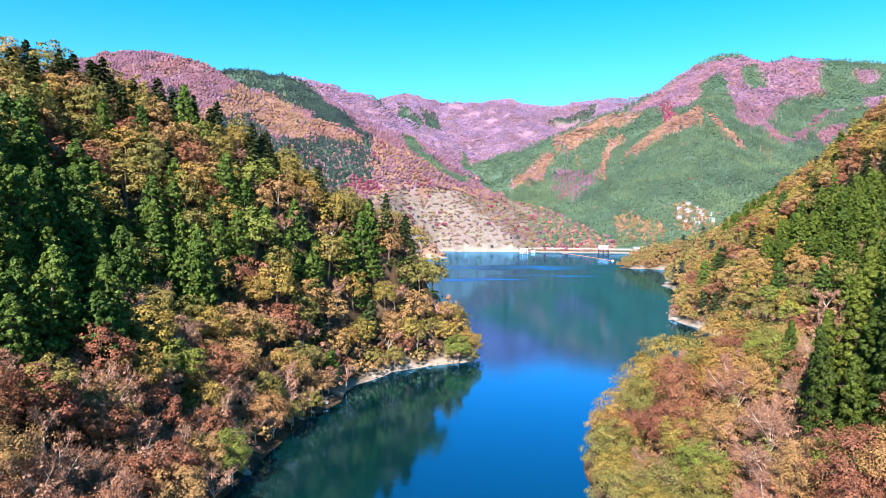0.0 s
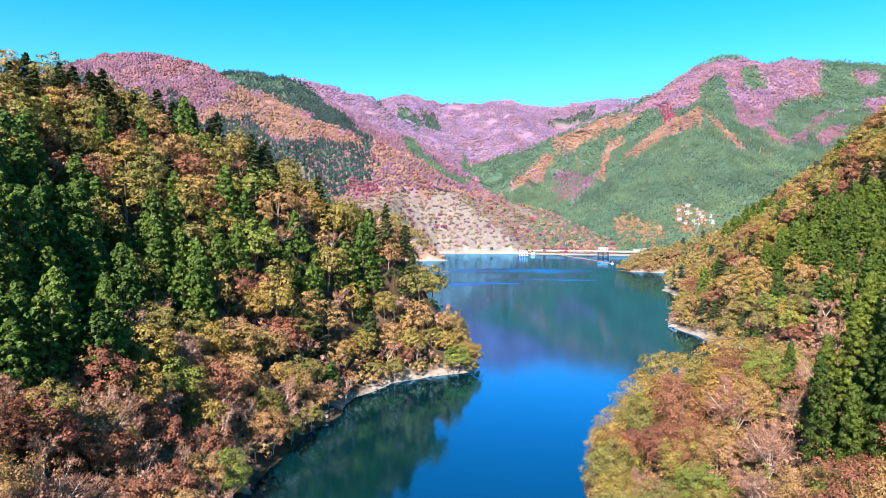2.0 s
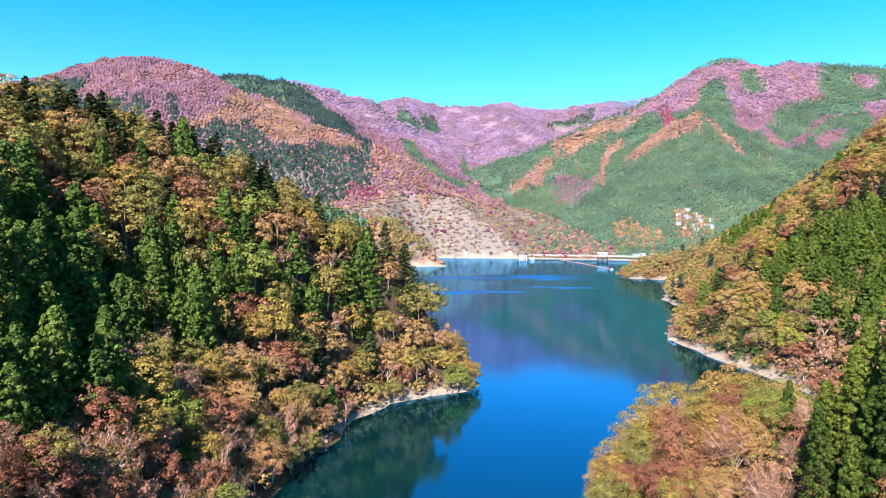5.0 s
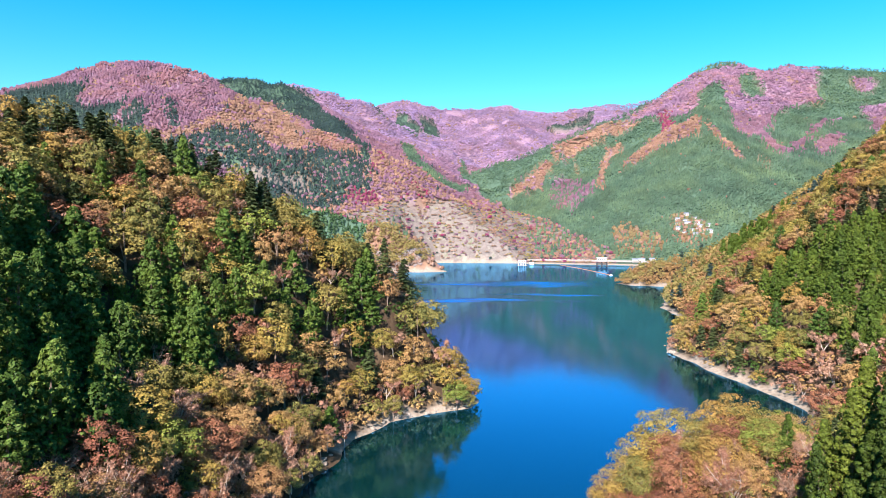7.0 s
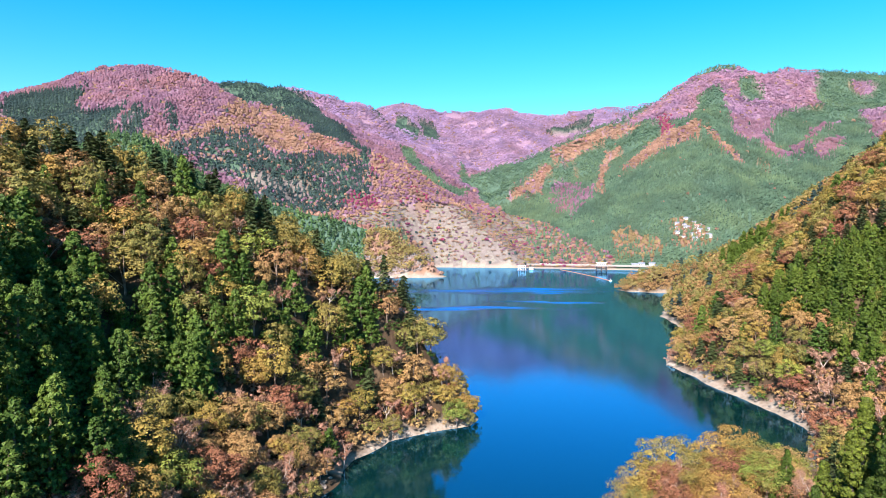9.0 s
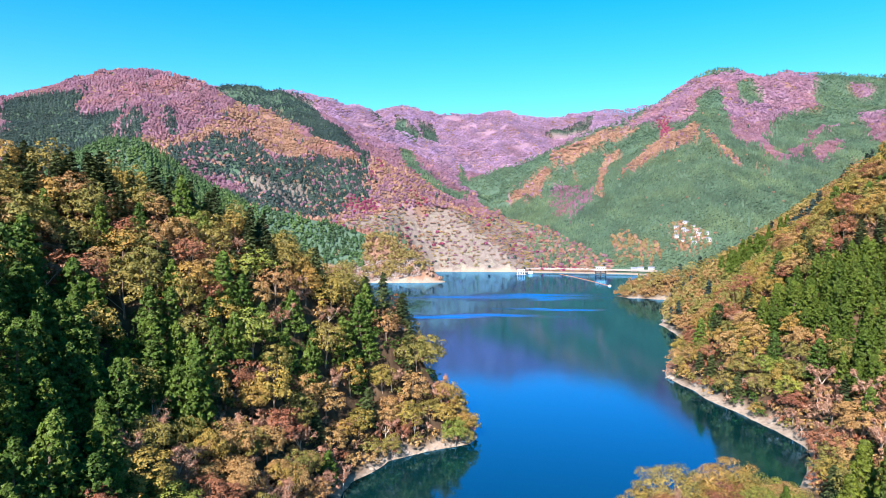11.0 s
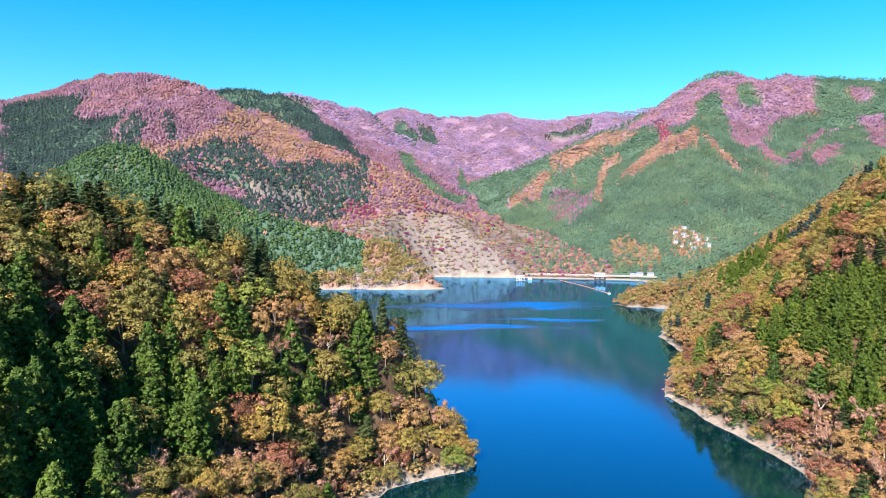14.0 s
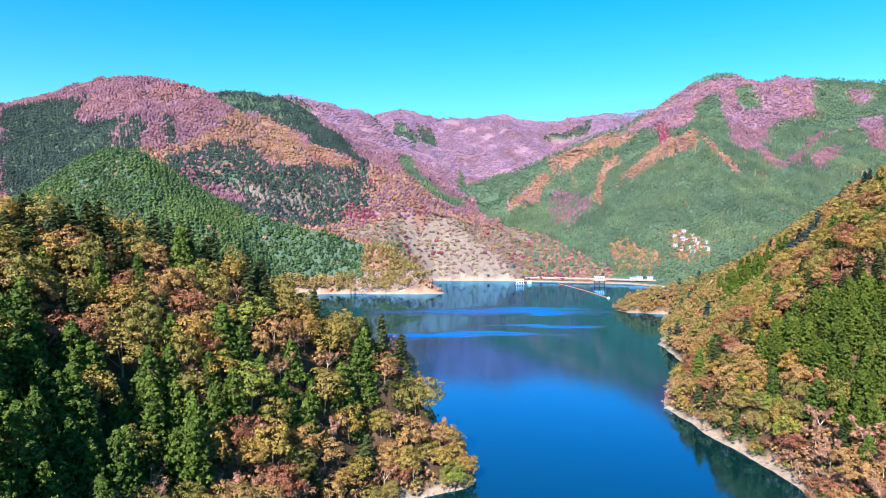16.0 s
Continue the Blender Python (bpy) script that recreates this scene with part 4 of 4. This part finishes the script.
frng = np.random.default_rng(5)
px, py = [], []
for x0, x1, y0, y1, step in ((-760, -40, 780, 940, 6.8), (-1150, 1300, 940, 1760, 6.7), (-1300, 1650, 1760, 2300, 9.0), (-900, 1500, 2300, 3300, 9.6)):
    sx, sy = scatter(x0, x1, y0, y1, step, frng)
    px.append(sx), py.append(sy)
px, py = np.concatenate(px), np.concatenate(py)
pz = land_height(px, py)
south = (land_height(px, py + 15) - pz) > -2.0
seen = south & (np.abs(px) < 0.72 * py) & (pz > np.where(py < 1080, 2.2, 5.0))
px, py, pz = px[seen], py[seen], pz[seen]
fk = far_kind(px, py, pz)
spit_wood = (fk == 5) & (py < 1080)
for code, name, label, mat, template, wide, tall in (
        (0, "conifer_forest", "dense green conifer plantation on the mountain, haze tinted into its colour", M_FAR_CONIFER, cone_template(), 4.4, 13.0),
        (1, "dark_conifer_forest", "dark conifer forest on the mountain, blue haze tinted into its green", M_FAR_DARK, cone_template(), 4.4, 13.0),
        (2, "leafless_forest", "pinkish leafless forest high on the mountain, haze tinted into its colour", M_FAR_PINK, tuft_template(12, 4), 5.8, 7.0),
        (3, "orange_forest", "orange-brown autumn forest on the mountain slope", M_FAR_ORANGE, tuft_template(14, 4), 5.4, 6.8),
        (4, "crimson_thicket", "crimson maples scattered on the slope", M_FAR_RED, tuft_template(18, 4), 4.0, 6.0),
        (5, "golden_forest", "golden autumn wood beside the far shore", M_FOOT, tuft_template(18, 4), 5.0, 8.0)):
    pick = (fk == code) & ~spit_wood & ~((fk == 0) & (py < 1080) & (px < -20))
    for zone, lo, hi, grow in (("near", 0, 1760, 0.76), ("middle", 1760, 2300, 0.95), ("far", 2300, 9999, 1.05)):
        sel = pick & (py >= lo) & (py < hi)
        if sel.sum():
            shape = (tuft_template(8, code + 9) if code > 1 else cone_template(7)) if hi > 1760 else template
            # leafless woods turn mauve, then violet with distance: haze painted as colour
            canopy(name, label, shape, px[sel], py[sel], wide * grow * (1.2 if code < 2 and lo else 1.0), tall * (0.5 + 0.5 * grow) * (0.75 if code < 2 and lo else 1.0), M_HAZED_VIOLET if code == 2 and lo == 2300 else M_HAZED_MAUVE if code == 2 and lo == 1760 else mat, frng)

plantation = (fk == 0) & (py < 1080) & (px < -20)
canopy("spur_plantation", "fresh green cedar plantation on the low spur", cone_template(), px[plantation], py[plantation], 3.5, 11.5, M_SPUR, frng)

# scrub on the open terraced slope
bx, by = scatter(-260, 330, 1110, 1480, 4.4, frng)
open_ground = in_area(bx, by, MEADOW) & (shore_distance(bx, by) > 9)
bx, by = bx[open_ground], by[open_ground]
dice = frng.uniform(size=len(bx)) + 0.25 * fractal(bx, by, 50, 2, 63)
for name, label, lo, hi, mat, wide, tall in (
        ("dry_scrub", "tan dry scrub on the terraced slope", -1, 0.08, M_FAR_ORANGE, 3.0, 2.4),
        ("leafless_scrub", "pinkish leafless scrub on the terraced slope", 0.08, 0.17, M_FAR_PINK, 3.2, 3.0),
        ("olive_scrub", "olive bushes on the terraced slope", 0.17, 0.27, M_FAR_GOLD, 3.2, 3.0),
        ("brown_scrub", "brown leafless bushes on the terraced slope", 0.27, 0.40, M_SCRUB, 3.4, 3.4),
        ("dark_bush", "small dark evergreen bushes on the open slope", 0.40, 0.42, M_FAR_DARK, 2.6, 5.0),
        ("maple_bush", "crimson maples scattered over the open slope", 0.42, 0.432, M_FAR_RED, 5.0, 5.6)):
    sel = (dice >= lo) & (dice < hi)
    canopy(name, label, tuft_template(9, 8), bx[sel], by[sel], wide, tall, mat, frng)

# the wood on the far part of the lake's eastern slope: whole small trees joined by colour
def small_wood(name, label, makers, xs, ys, size, mat, rng):
    """A stand of full leaf crowns joined in one mesh."""
    zs = land_height(xs, ys)
    pick = rng.integers(0, len(makers), len(xs))
    vs, fs, base = [], [], 0
    for x, y, z, p in zip(xs, ys, zs, pick):
        tv, tf = makers[p]
        a, w, h = rng.uniform(0, 6.28), size * rng.uniform(0.8, 1.2), size * rng.uniform(0.85, 1.2)
        c, s = math.cos(a), math.sin(a)
        vs.append(np.stack([(tv[:, 0] * c - tv[:, 1] * s) * w + x, (tv[:, 0] * s + tv[:, 1] * c) * w + y, tv[:, 2] * h + z], -1))
        fs.append(tf + base)
        base += len(tv)
    me = bpy.data.meshes.new(name)
    me.from_pydata(np.vstack(vs).tolist(), [], np.vstack(fs).tolist())
    me.materials.append(mat)
    return tagged(new(name, me), label, "forest", kind="stuff")


LEAFY = [broadleaf_parts(900 + k, 16, 15, 0.66)[1] for k in range(4)]
small_wood("spit_wood", "golden and rust wood on the low point across the lake", LEAFY, px[spit_wood], py[spit_wood], 1.1, M_FAR_GOLD, frng)
CEDARY = [cedar_parts(940 + k, 44, 6, 0.8, 4, 15.0, 2.9)[1] for k in range(4)]
FIRRY = [pine_parts(960 + k, 22, 11, 0.75)[1] for k in range(4)]
xs, ys = scatter(150, 560, 420, 760, 7.4, frng)
zs, sd = land_height(xs, ys), shore_distance(xs, ys)
ok = (sd > 2) & (zs > 0.8) & (xs < 0.72 * ys)
xs, ys = xs[ok], ys[ok]
ced = in_any(xs, ys, CEDAR_STANDS)
drk = in_any(xs, ys, FIR_STANDS) & ~ced
dice = frng.uniform(size=len(xs)) + 0.5 * fractal(xs, ys, 60, 2, 41)
rest = ~ced & ~drk
for name, label, sel, mat, makers, size in (
        ("cedar_wood", "bright green cedar plantation strips on the slope", ced, M_GREEN_CEDAR, CEDARY, 1.0),
        ("fir_wood", "dark firs scattered along the ridge", drk | (rest & (dice > 0.97)), M_FAR_DARK, FIRRY, 1.0),
        ("golden_wood", "golden autumn wood above the shore", rest & (dice < 0.42), M_FAR_GOLD, LEAFY, 0.9),
        ("olive_wood", "olive-yellow autumn wood on the slope", rest & (dice >= 0.42) & (dice < 0.62), M_OLIVE, LEAFY, 0.95),
        ("rust_wood", "rust-brown autumn wood above the shore", rest & (dice >= 0.62) & (dice <= 0.97), M_TAN, LEAFY, 0.85)):
    if sel.sum():
        small_wood(name, label, makers, xs[sel], ys[sel], size, mat, frng)

# low trees crowding the tip of the eastern slope, down to its beach
xs, ys = scatter(184, 262, 690, 748, 5.0, frng)
low = shore_distance(xs, ys)
low = (low > 1.5) & (low < 30)
small_wood("tip_wood", "rust and tan bushes on the low tip above a pale beach", LEAFY, xs[low], ys[low], 0.5, M_TAN, frng)

# more leafless trees crowding the low bank
xs, ys = scatter(-80, -28, 62, 178, 6.0, frng)
zs, sd = land_height(xs, ys), shore_distance(xs, ys)
for x, y, z in zip(xs, ys, zs):
    if 0.8 < z < 19 and x > -0.69 * y - 6 and not in_any(np.array([x]), np.array([y]), CEDAR_STANDS)[0]:
        p = frng.uniform()
        plant("bare_tree" if p < 0.62 else "tan_tree" if p < 0.85 else "olive_tree", 1, x + 2.6, y + 2.6, z - 0.3, frng.uniform(0.5, 0.85), frng.uniform(0, 6.28), frng)

# undergrowth between the trees of the near slopes
FINE_SHRUB = [broadleaf_parts(990 + k, 12, 40, 0.21, height=7.0, spread=4.2)[1] for k in range(3)]
SHRUB = [broadleaf_parts(980 + k, 10, 16, 0.46, height=7.0, spread=4.2)[1] for k in range(4)]
sx, sy = [], []
for x0, x1, y0, y1, step in ((-125, 16, 62, 246, 3.8), (16, 110, 40, 143, 4.6), (100, 290, 150, 340, 4.6)):
    ux, uy = scatter(x0, x1, y0, y1, step, frng)
    keep = (shore_distance(ux, uy) > 0.9) & (land_height(ux, uy) > 0.35) & (np.abs(ux) < 0.70 * uy + 6) & ~turned_away(ux, uy)
    sx.append(ux[keep]), sy.append(uy[keep])
sx, sy = np.concatenate(sx), np.concatenate(sy)
dice = frng.uniform(size=len(sx)) + 0.4 * fractal(sx, sy, 24, 2, 51)
dice = np.where(in_any(sx, sy, CEDAR_STANDS), np.where(dice < np.where(sx < -48, 0.65, 0.3), 9, 1.5), dice)
dice = np.where((sx < 0) & (sy < 175) & (land_height(sx, sy) < 20) & (dice < 5), dice * 0.74, dice)
for name, label, lo, hi, mat in (
        ("tan_undergrowth", "tan dry undergrowth on the steep bank", -1, 0.36, M_TAN),
        ("twiggy_undergrowth", "pinkish leafless undergrowth on the bank", 0.36, 0.58, M_TWIG),
        ("rust_undergrowth", "rust-brown shrubs between the trees", 0.58, 0.74, M_RUST),
        ("olive_undergrowth", "olive shrubs between the trees", 0.74, 0.92, M_OLIVE),
        ("green_undergrowth", "dark green evergreen shrubs between the trees", 0.92, 2, M_CEDAR)):
    sel = (dice >= lo) & (dice < hi)
    close = sel & ((sx > 16) & (sy < 143) | (sx < 0) & (sy < 112))
    small_wood(name, label, SHRUB, sx[sel & ~close], sy[sel & ~close], 0.62, mat, frng)
    small_wood(name, label, FINE_SHRUB, sx[close], sy[close], 0.7, mat, frng)

# pale plumed grass on the low point, and a few conifers standing in the clearing
gx, gy = scatter(-125, -28, 936, 962, 2.6, frng)
canopy("plume_grass", "pale whitish plume grass on the low point", tuft_template(8, 6), gx, gy, 1.6, 3.0, M_PLUME, frng)
gx, gy = scatter(-345, -252, 1185, 1285, 11.0, frng)
inside = in_area(gx, gy, CLEARING)
canopy("clearing_conifers", "dark conifers left standing in a felled clearing", cone_template(), gx[inside], gy[inside], 3.2, 15.0, M_FAR_DARK, frng)

# pale boulders along the waterline
def boulder_mesh(seed):
    r = np.random.default_rng(seed)
    bm = bmesh.new()
    bmesh.ops.create_icosphere(bm, subdivisions=2, radius=1.0)
    lean = r.normal(size=3) * 0.25
    for v in bm.verts:
        n = noise.noise(v.co * 1.3 + Vector((seed, 0, 0))) * 0.45
        v.co = Vector((v.co.x * 1.25, v.co.y * 0.9, v.co.z * 0.62)) * (1 + n + 0.25 * float(np.dot(lean, v.co)))
    me = bpy.data.meshes.new("boulder")
    bm.to_mesh(me)
    bm.free()
    me.materials.append(M_ROCK)
    return me


ROCKS = [boulder_mesh(k + 1) for k in range(5)]
brng = np.random.default_rng(33)
shore_runs = [((-31, 156), (-24, 186)), ((-24, 186), (-16, 204)), ((-16, 204), (-2, 213)), ((-2, 213), (11, 221)), ((187, 554), (167, 500)), ((167, 500), (157, 420)),
              ((157, 420), (125, 360)), ((125, 360), (109, 324)), ((109, 324), (111, 268)), ((111, 268), (118, 218)), ((-35, 125), (-31, 156)), ((-36, 100), (-35, 125))]
for (ax, ay), (bx, by) in shore_runs:
    for k in range(9):
        f = brng.uniform()
        x, y = ax + (bx - ax) * f + brng.normal() * 1.3, ay + (by - ay) * f + brng.normal() * 1.3
        if not 0.2 < float(shore_distance(np.array(x), np.array(y))) < 4:
            continue
        size = brng.uniform(0.35, 1.1) * (1.5 if y > 250 else 1.0)
        rock = tagged(new("boulder", ROCKS[int(brng.integers(0, 5))]), "pale weathered boulder on the bare shore", "boulder", "boulders along the shore")
        rock.matrix_world = pose(x, y, float(land_height(np.array(x), np.array(y))) + 0.12 * size, brng.uniform(-15, 15), brng.uniform(-15, 15), brng.uniform(0, 360)) @ Matrix.Diagonal((size, size, size, 1))

# ---- built things on the far shore ----
M_CONCRETE = mottled("weathered_concrete", [(0.3, (0.20, 0.185, 0.17)), (0.7, (0.30, 0.28, 0.26))], 0.8, 0.85)
M_WHITE = mottled("white_painted_wall", [(0.3, (0.42, 0.40, 0.38)), (0.7, (0.62, 0.60, 0.58))], 0.7, 0.6)
M_ROOF = mottled("slate_blue_roof_tiles", [(0.3, (0.13, 0.16, 0.21)), (0.7, (0.24, 0.27, 0.33))], 0.9, 0.55)
M_REDROOF = mottled("faded_red_roof", [(0.3, (0.30, 0.14, 0.11)), (0.7, (0.40, 0.21, 0.16))], 0.9, 0.6)
M_DARK = mottled("dark_steel", [(0.3, (0.035, 0.035, 0.04)), (0.7, (0.06, 0.06, 0.065))], 1.5, 0.5)
M_BOOM = mottled("orange_brown_float", [(0.3, (0.36, 0.16, 0.09)), (0.7, (0.46, 0.22, 0.13))], 1.5, 0.6)
M_GLASS = mottled("dark_window_glass", [(0.3, (0.03, 0.04, 0.05)), (0.7, (0.06, 0.07, 0.09))], 1.0, 0.15, 0.5)


def part(name, bm, mat, parent, label=""):
    me = bpy.data.meshes.new(name)
    bm.to_mesh(me)
    bm.free()
    me.materials.append(mat)
    ob = new(name, me)
    ob.parent = parent
    return tagged(ob, label)


def box(x0, x1, y0, y1, z0, z1, bevel=0.0):
    bm = bmesh.new()
    bmesh.ops.create_cube(bm, size=1.0)
    for v in bm.verts:
        v.co = ((x0 + x1) / 2 + v.co.x * (x1 - x0), (y0 + y1) / 2 + v.co.y * (y1 - y0), (z0 + z1) / 2 + v.co.z * (z1 - z0))
    if bevel:
        bmesh.ops.bevel(bm, geom=bm.edges[:], offset=bevel, segments=1, affect="EDGES")
    return bm


def rod(x, y, z0, z1, r, sides=8, taper=1.0):
    bm = bmesh.new()
    bmesh.ops.create_cone(bm, cap_ends=True, segments=sides, radius1=r, radius2=r * taper, depth=z1 - z0)
    bmesh.ops.translate(bm, vec=(x, y, (z0 + z1) / 2), verts=bm.verts)
    return bm


def gable(w, d, z0, rise, over=0.6):
    """A pitched roof with thickness over a w by d plan, ridge along x."""
    bm = bmesh.new()
    hw, hd, t = w / 2 + over, d / 2 + over, 0.28
    rings = []
    for x in (-hw, hw):
        pts = [(-hd, z0 - 0.15), (0, z0 + rise), (hd, z0 - 0.15), (hd, z0 - 0.15 + t), (0, z0 + rise + t), (-hd, z0 - 0.15 + t)]
        rings.append([bm.verts.new((x, y, z)) for y, z in pts])
    for k in range(6):
        bm.faces.new((rings[0][k], rings[0][(k + 1) % 6], rings[1][(k + 1) % 6], rings[1][k]))
    bm.faces.new(rings[0][::-1]), bm.faces.new(rings[1])
    bmesh.ops.recalc_face_normals(bm, faces=bm.faces)
    return bm


def house(x, y, turn, w, d, storeys, roof_mat, label):
    z = min(float(land_height(np.array(x + a), np.array(y + b))) for a in (-5, 5) for b in (-5, 5))
    top = 2.8 * storeys + 3.0
    h = tagged(new("house"), label, "house", "houses of the hillside village")
    wall = part("wall", box(-w / 2, w / 2, -d / 2, d / 2, 0, top), M_WHITE, h)
    part("roof", gable(w, d, top, 0.28 * d), roof_mat, h)
    n = max(2, int(w // 3))
    for s in range(storeys):
        for k in range(n):
            cx = -w / 2 + w * (k + 0.5) / n
            zc = top - 2.8 * s - 1.5
            win = part("window", box(cx - 0.7, cx + 0.7, -d / 2 - 0.06, -d / 2 + 0.05, zc - 0.6, zc + 0.6), M_GLASS, h)
            part("sill", box(cx - 0.8, cx + 0.8, -d / 2 - 0.14, -d / 2 - 0.065, zc - 0.7, zc - 0.602), M_CONCRETE, win)
    h.matrix_world = pose(x, y, z, 0, 0, turn)
    return h


hr = np.random.default_rng(12)
for row, (y0, xs_row) in enumerate(((1185, (452, 466, 479)), (1200, (440, 455, 470, 484)), (1216, (434, 450, 466, 480)), (1232, (438, 454, 470)), (1248, (446, 461)))):
    for xh in xs_row:
        red = hr.uniform() < 0.2
        house(xh + hr.uniform(-2, 2), y0 + hr.uniform(-3, 3), hr.uniform(-35, 35), hr.uniform(7, 10.5), hr.uniform(5.5, 7), int(hr.integers(1, 3)),
              M_REDROOF if red else M_ROOF, "white village house with a faded red roof" if red else "white village house with a slate-blue tiled roof")
for xh, yh in ((330, 1128), (345, 1140), (362, 1136)):
    house(xh, yh, hr.uniform(-20, 20), 10, 7, 1, M_ROOF, "low white lakeside house with a grey roof")


def intake_tower(x, y):
    t = tagged(new("intake_tower"), "white intake tower hut on dark piers standing in the lake", "tower")
    deck = part("deck", box(-8.5, 8.5, -6, 6, 6.0, 7.0, 0.08), M_CONCRETE, t)
    for px in (-6.5, 0, 6.5):
        for py in (-4.2, 4.2):
            part("pier", rod(px, py, -13, 6.0, 0.9, 10), M_DARK, t)
    part("cross_beam", box(-7.4, 7.4, -4.8, -3.6, 2.4, 3.3, 0.05), M_DARK, t)
    part("cross_beam", box(-7.4, 7.4, 3.6, 4.8, 2.4, 3.3, 0.05), M_DARK, t)
    hut = part("hut", box(-6.0, 6.0, -4, 4, 7.0, 10.4, 0.05), M_WHITE, t)
    for k in range(4):
        part("window", box(-5.2 + 2.8 * k, -3.6 + 2.8 * k, -4.06, -3.95, 8.2, 9.5), M_GLASS, hut)
    part("roof", box(-7.0, 7.0, -5, 5, 10.4, 11.0, 0.1), M_WHITE, t)
    for px in (-8.3, -4.15, 0, 4.15, 8.3):
        part("rail_post", rod(px, -5.8, 7.0, 8.1, 0.05, 6), M_WHITE, deck)
    part("rail", box(-8.3, 8.3, -5.85, -5.75, 8.1, 8.2), M_WHITE, deck)
    t.matrix_world = pose(x, y, 0, 0, 0, -12) @ Matrix.Diagonal((1.2, 1.2, 1.3, 1))


def landing_stage(x, y):
    t = tagged(new("landing_stage"), "white steel landing stage frame at the water's edge", "pier")
    part("float", box(-8, 8, -2.5, 2.5, -0.4, 0.7, 0.1), M_CONCRETE, t)
    for px in (-6, -2, 2, 6):
        part("post", rod(px, -1.6, 0.7, 8.2, 0.35, 8), M_WHITE, t)
        part("post", rod(px, 1.6, 0.7, 8.2, 0.35, 8), M_WHITE, t)
    for z in (4.4, 7.9):
        part("beam", box(-6.6, 6.6, -2.0, -1.2, z, z + 0.7, 0.05), M_WHITE, t)
        part("beam", box(-6.6, 6.6, 1.2, 2.0, z, z + 0.7, 0.05), M_WHITE, t)
    part("gangway", box(-1.2, 1.2, 2.5, 30, 0.7, 1.2), M_WHITE, t)
    t.matrix_world = pose(x, y, 0, 0, 0, 0)


intake_tower(260, 1074)
landing_stage(134, 1100)
hut = tagged(new("boathouse"), "small white boathouse at the landing", "hut")
part("wall", box(-3, 3, -2.2, 2.2, -0.5, 3.2), M_WHITE, hut)
part("roof", gable(6, 4.4, 3.2, 1.1, 0.4), M_WHITE, hut)
part("float", box(-4.2, 4.2, -3.2, 3.2, -0.6, 0.4, 0.08), M_CONCRETE, hut)
hut.matrix_world = pose(152, 1118, 0.2)

boom = tagged(new("floating_boom"), "orange-brown line of linked floats across the lake mouth", "boom")
a, b = Vector((200, 1112, 0)), Vector((220, 864, 0))
for k in range(84):
    p = a.lerp(b, k / 83) + Vector((3.5 * math.sin(k / 83 * math.pi), 0, 0))
    part("float", box(p.x - 0.55, p.x + 0.55, p.y - 1.35, p.y + 1.35, -0.35, 0.55, 0.12), M_BOOM, boom)
buoy = tagged(new("buoy"), "white mooring buoy at the end of the boom", "buoy")
part("hull", rod(0, 0, -0.8, 1.3, 2.2, 14, 0.8), M_WHITE, buoy)
part("mast", rod(0, 0, 1.3, 3.4, 0.15, 8), M_WHITE, buoy)
buoy.matrix_world = pose(220, 859, 0)

# lakeside road with its retaining wall, and cars parked along it
road_line = [(-30, 1215), (40, 1206), (130, 1190), (220, 1160), (306, 1128), (360, 1100)]
wall = tagged(new("retaining_wall"), "pale concrete retaining wall of the lakeside road", "wall", kind="structure")
road = tagged(new("road"), "grey lakeside road behind a low parapet", "road", kind="structure")
for (ax, ay), (bx, by) in zip(road_line, road_line[1:]):
    n = max(2, int(math.hypot(bx - ax, by - ay) // 14))
    for k in range(n):
        x0, y0 = ax + (bx - ax) * k / n, ay + (by - ay) * k / n
        x1, y1 = ax + (bx - ax) * (k + 1) / n, ay + (by - ay) * (k + 1) / n
        ln, ang = math.hypot(x1 - x0, y1 - y0), math.degrees(math.atan2(y1 - y0, x1 - x0))
        m = pose((x0 + x1) / 2, (y0 + y1) / 2, 0, 0, 0, ang)
        seg = part("panel", box(-ln / 2 + 0.03, ln / 2 - 0.03, -0.4, 0.4, 4.2, 6.8, 0.04), M_CONCRETE, wall)
        seg.matrix_world = m
        rail = part("parapet", box(-ln / 2 + 0.05, ln / 2 - 0.05, -0.3, 0.05, 6.8, 7.3, 0.03), M_CONCRETE, wall)
        rail.matrix_world = m
        slab = part("slab", box(-ln / 2, ln / 2, 0.45, 9.0, 5.5, 6.6), M_CONCRETE, road)
        slab.matrix_world = m


def parked_car(x, y, turn, mat, label):
    c = tagged(new("car"), label, "car", "cars parked by the lake")
    part("body", box(-2.2, 2.2, -0.9, 0.9, 0.35, 1.0, 0.15), mat, c)
    part("cabin", box(-1.3, 1.4, -0.78, 0.78, 1.0, 1.6, 0.2), M_GLASS, c)
    for px in (-1.4, 1.4):
        for py in (-0.85, 0.85):
            bm = rod(0, 0, -0.12, 0.12, 0.33, 12)
            bmesh.ops.rotate(bm, cent=(0, 0, 0), matrix=Matrix.Rotation(radians(90), 3, "X"), verts=bm.verts)
            bmesh.ops.translate(bm, vec=(px, py, 0.33), verts=bm.verts)
            part("wheel", bm, M_DARK, c)
    c.matrix_world = pose(x, y, 6.6, 0, 0, turn)


for k in range(12):
    s = 0.02 + k / 12
    parked_car(168 + 92 * s, 1182 - 37 * s + 0.5, -19 + hr.uniform(-4, 4), M_WHITE if k % 4 else M_ROOF, "white car parked beside the lakeside road" if k % 4 else "blue-grey car parked beside the lakeside road")
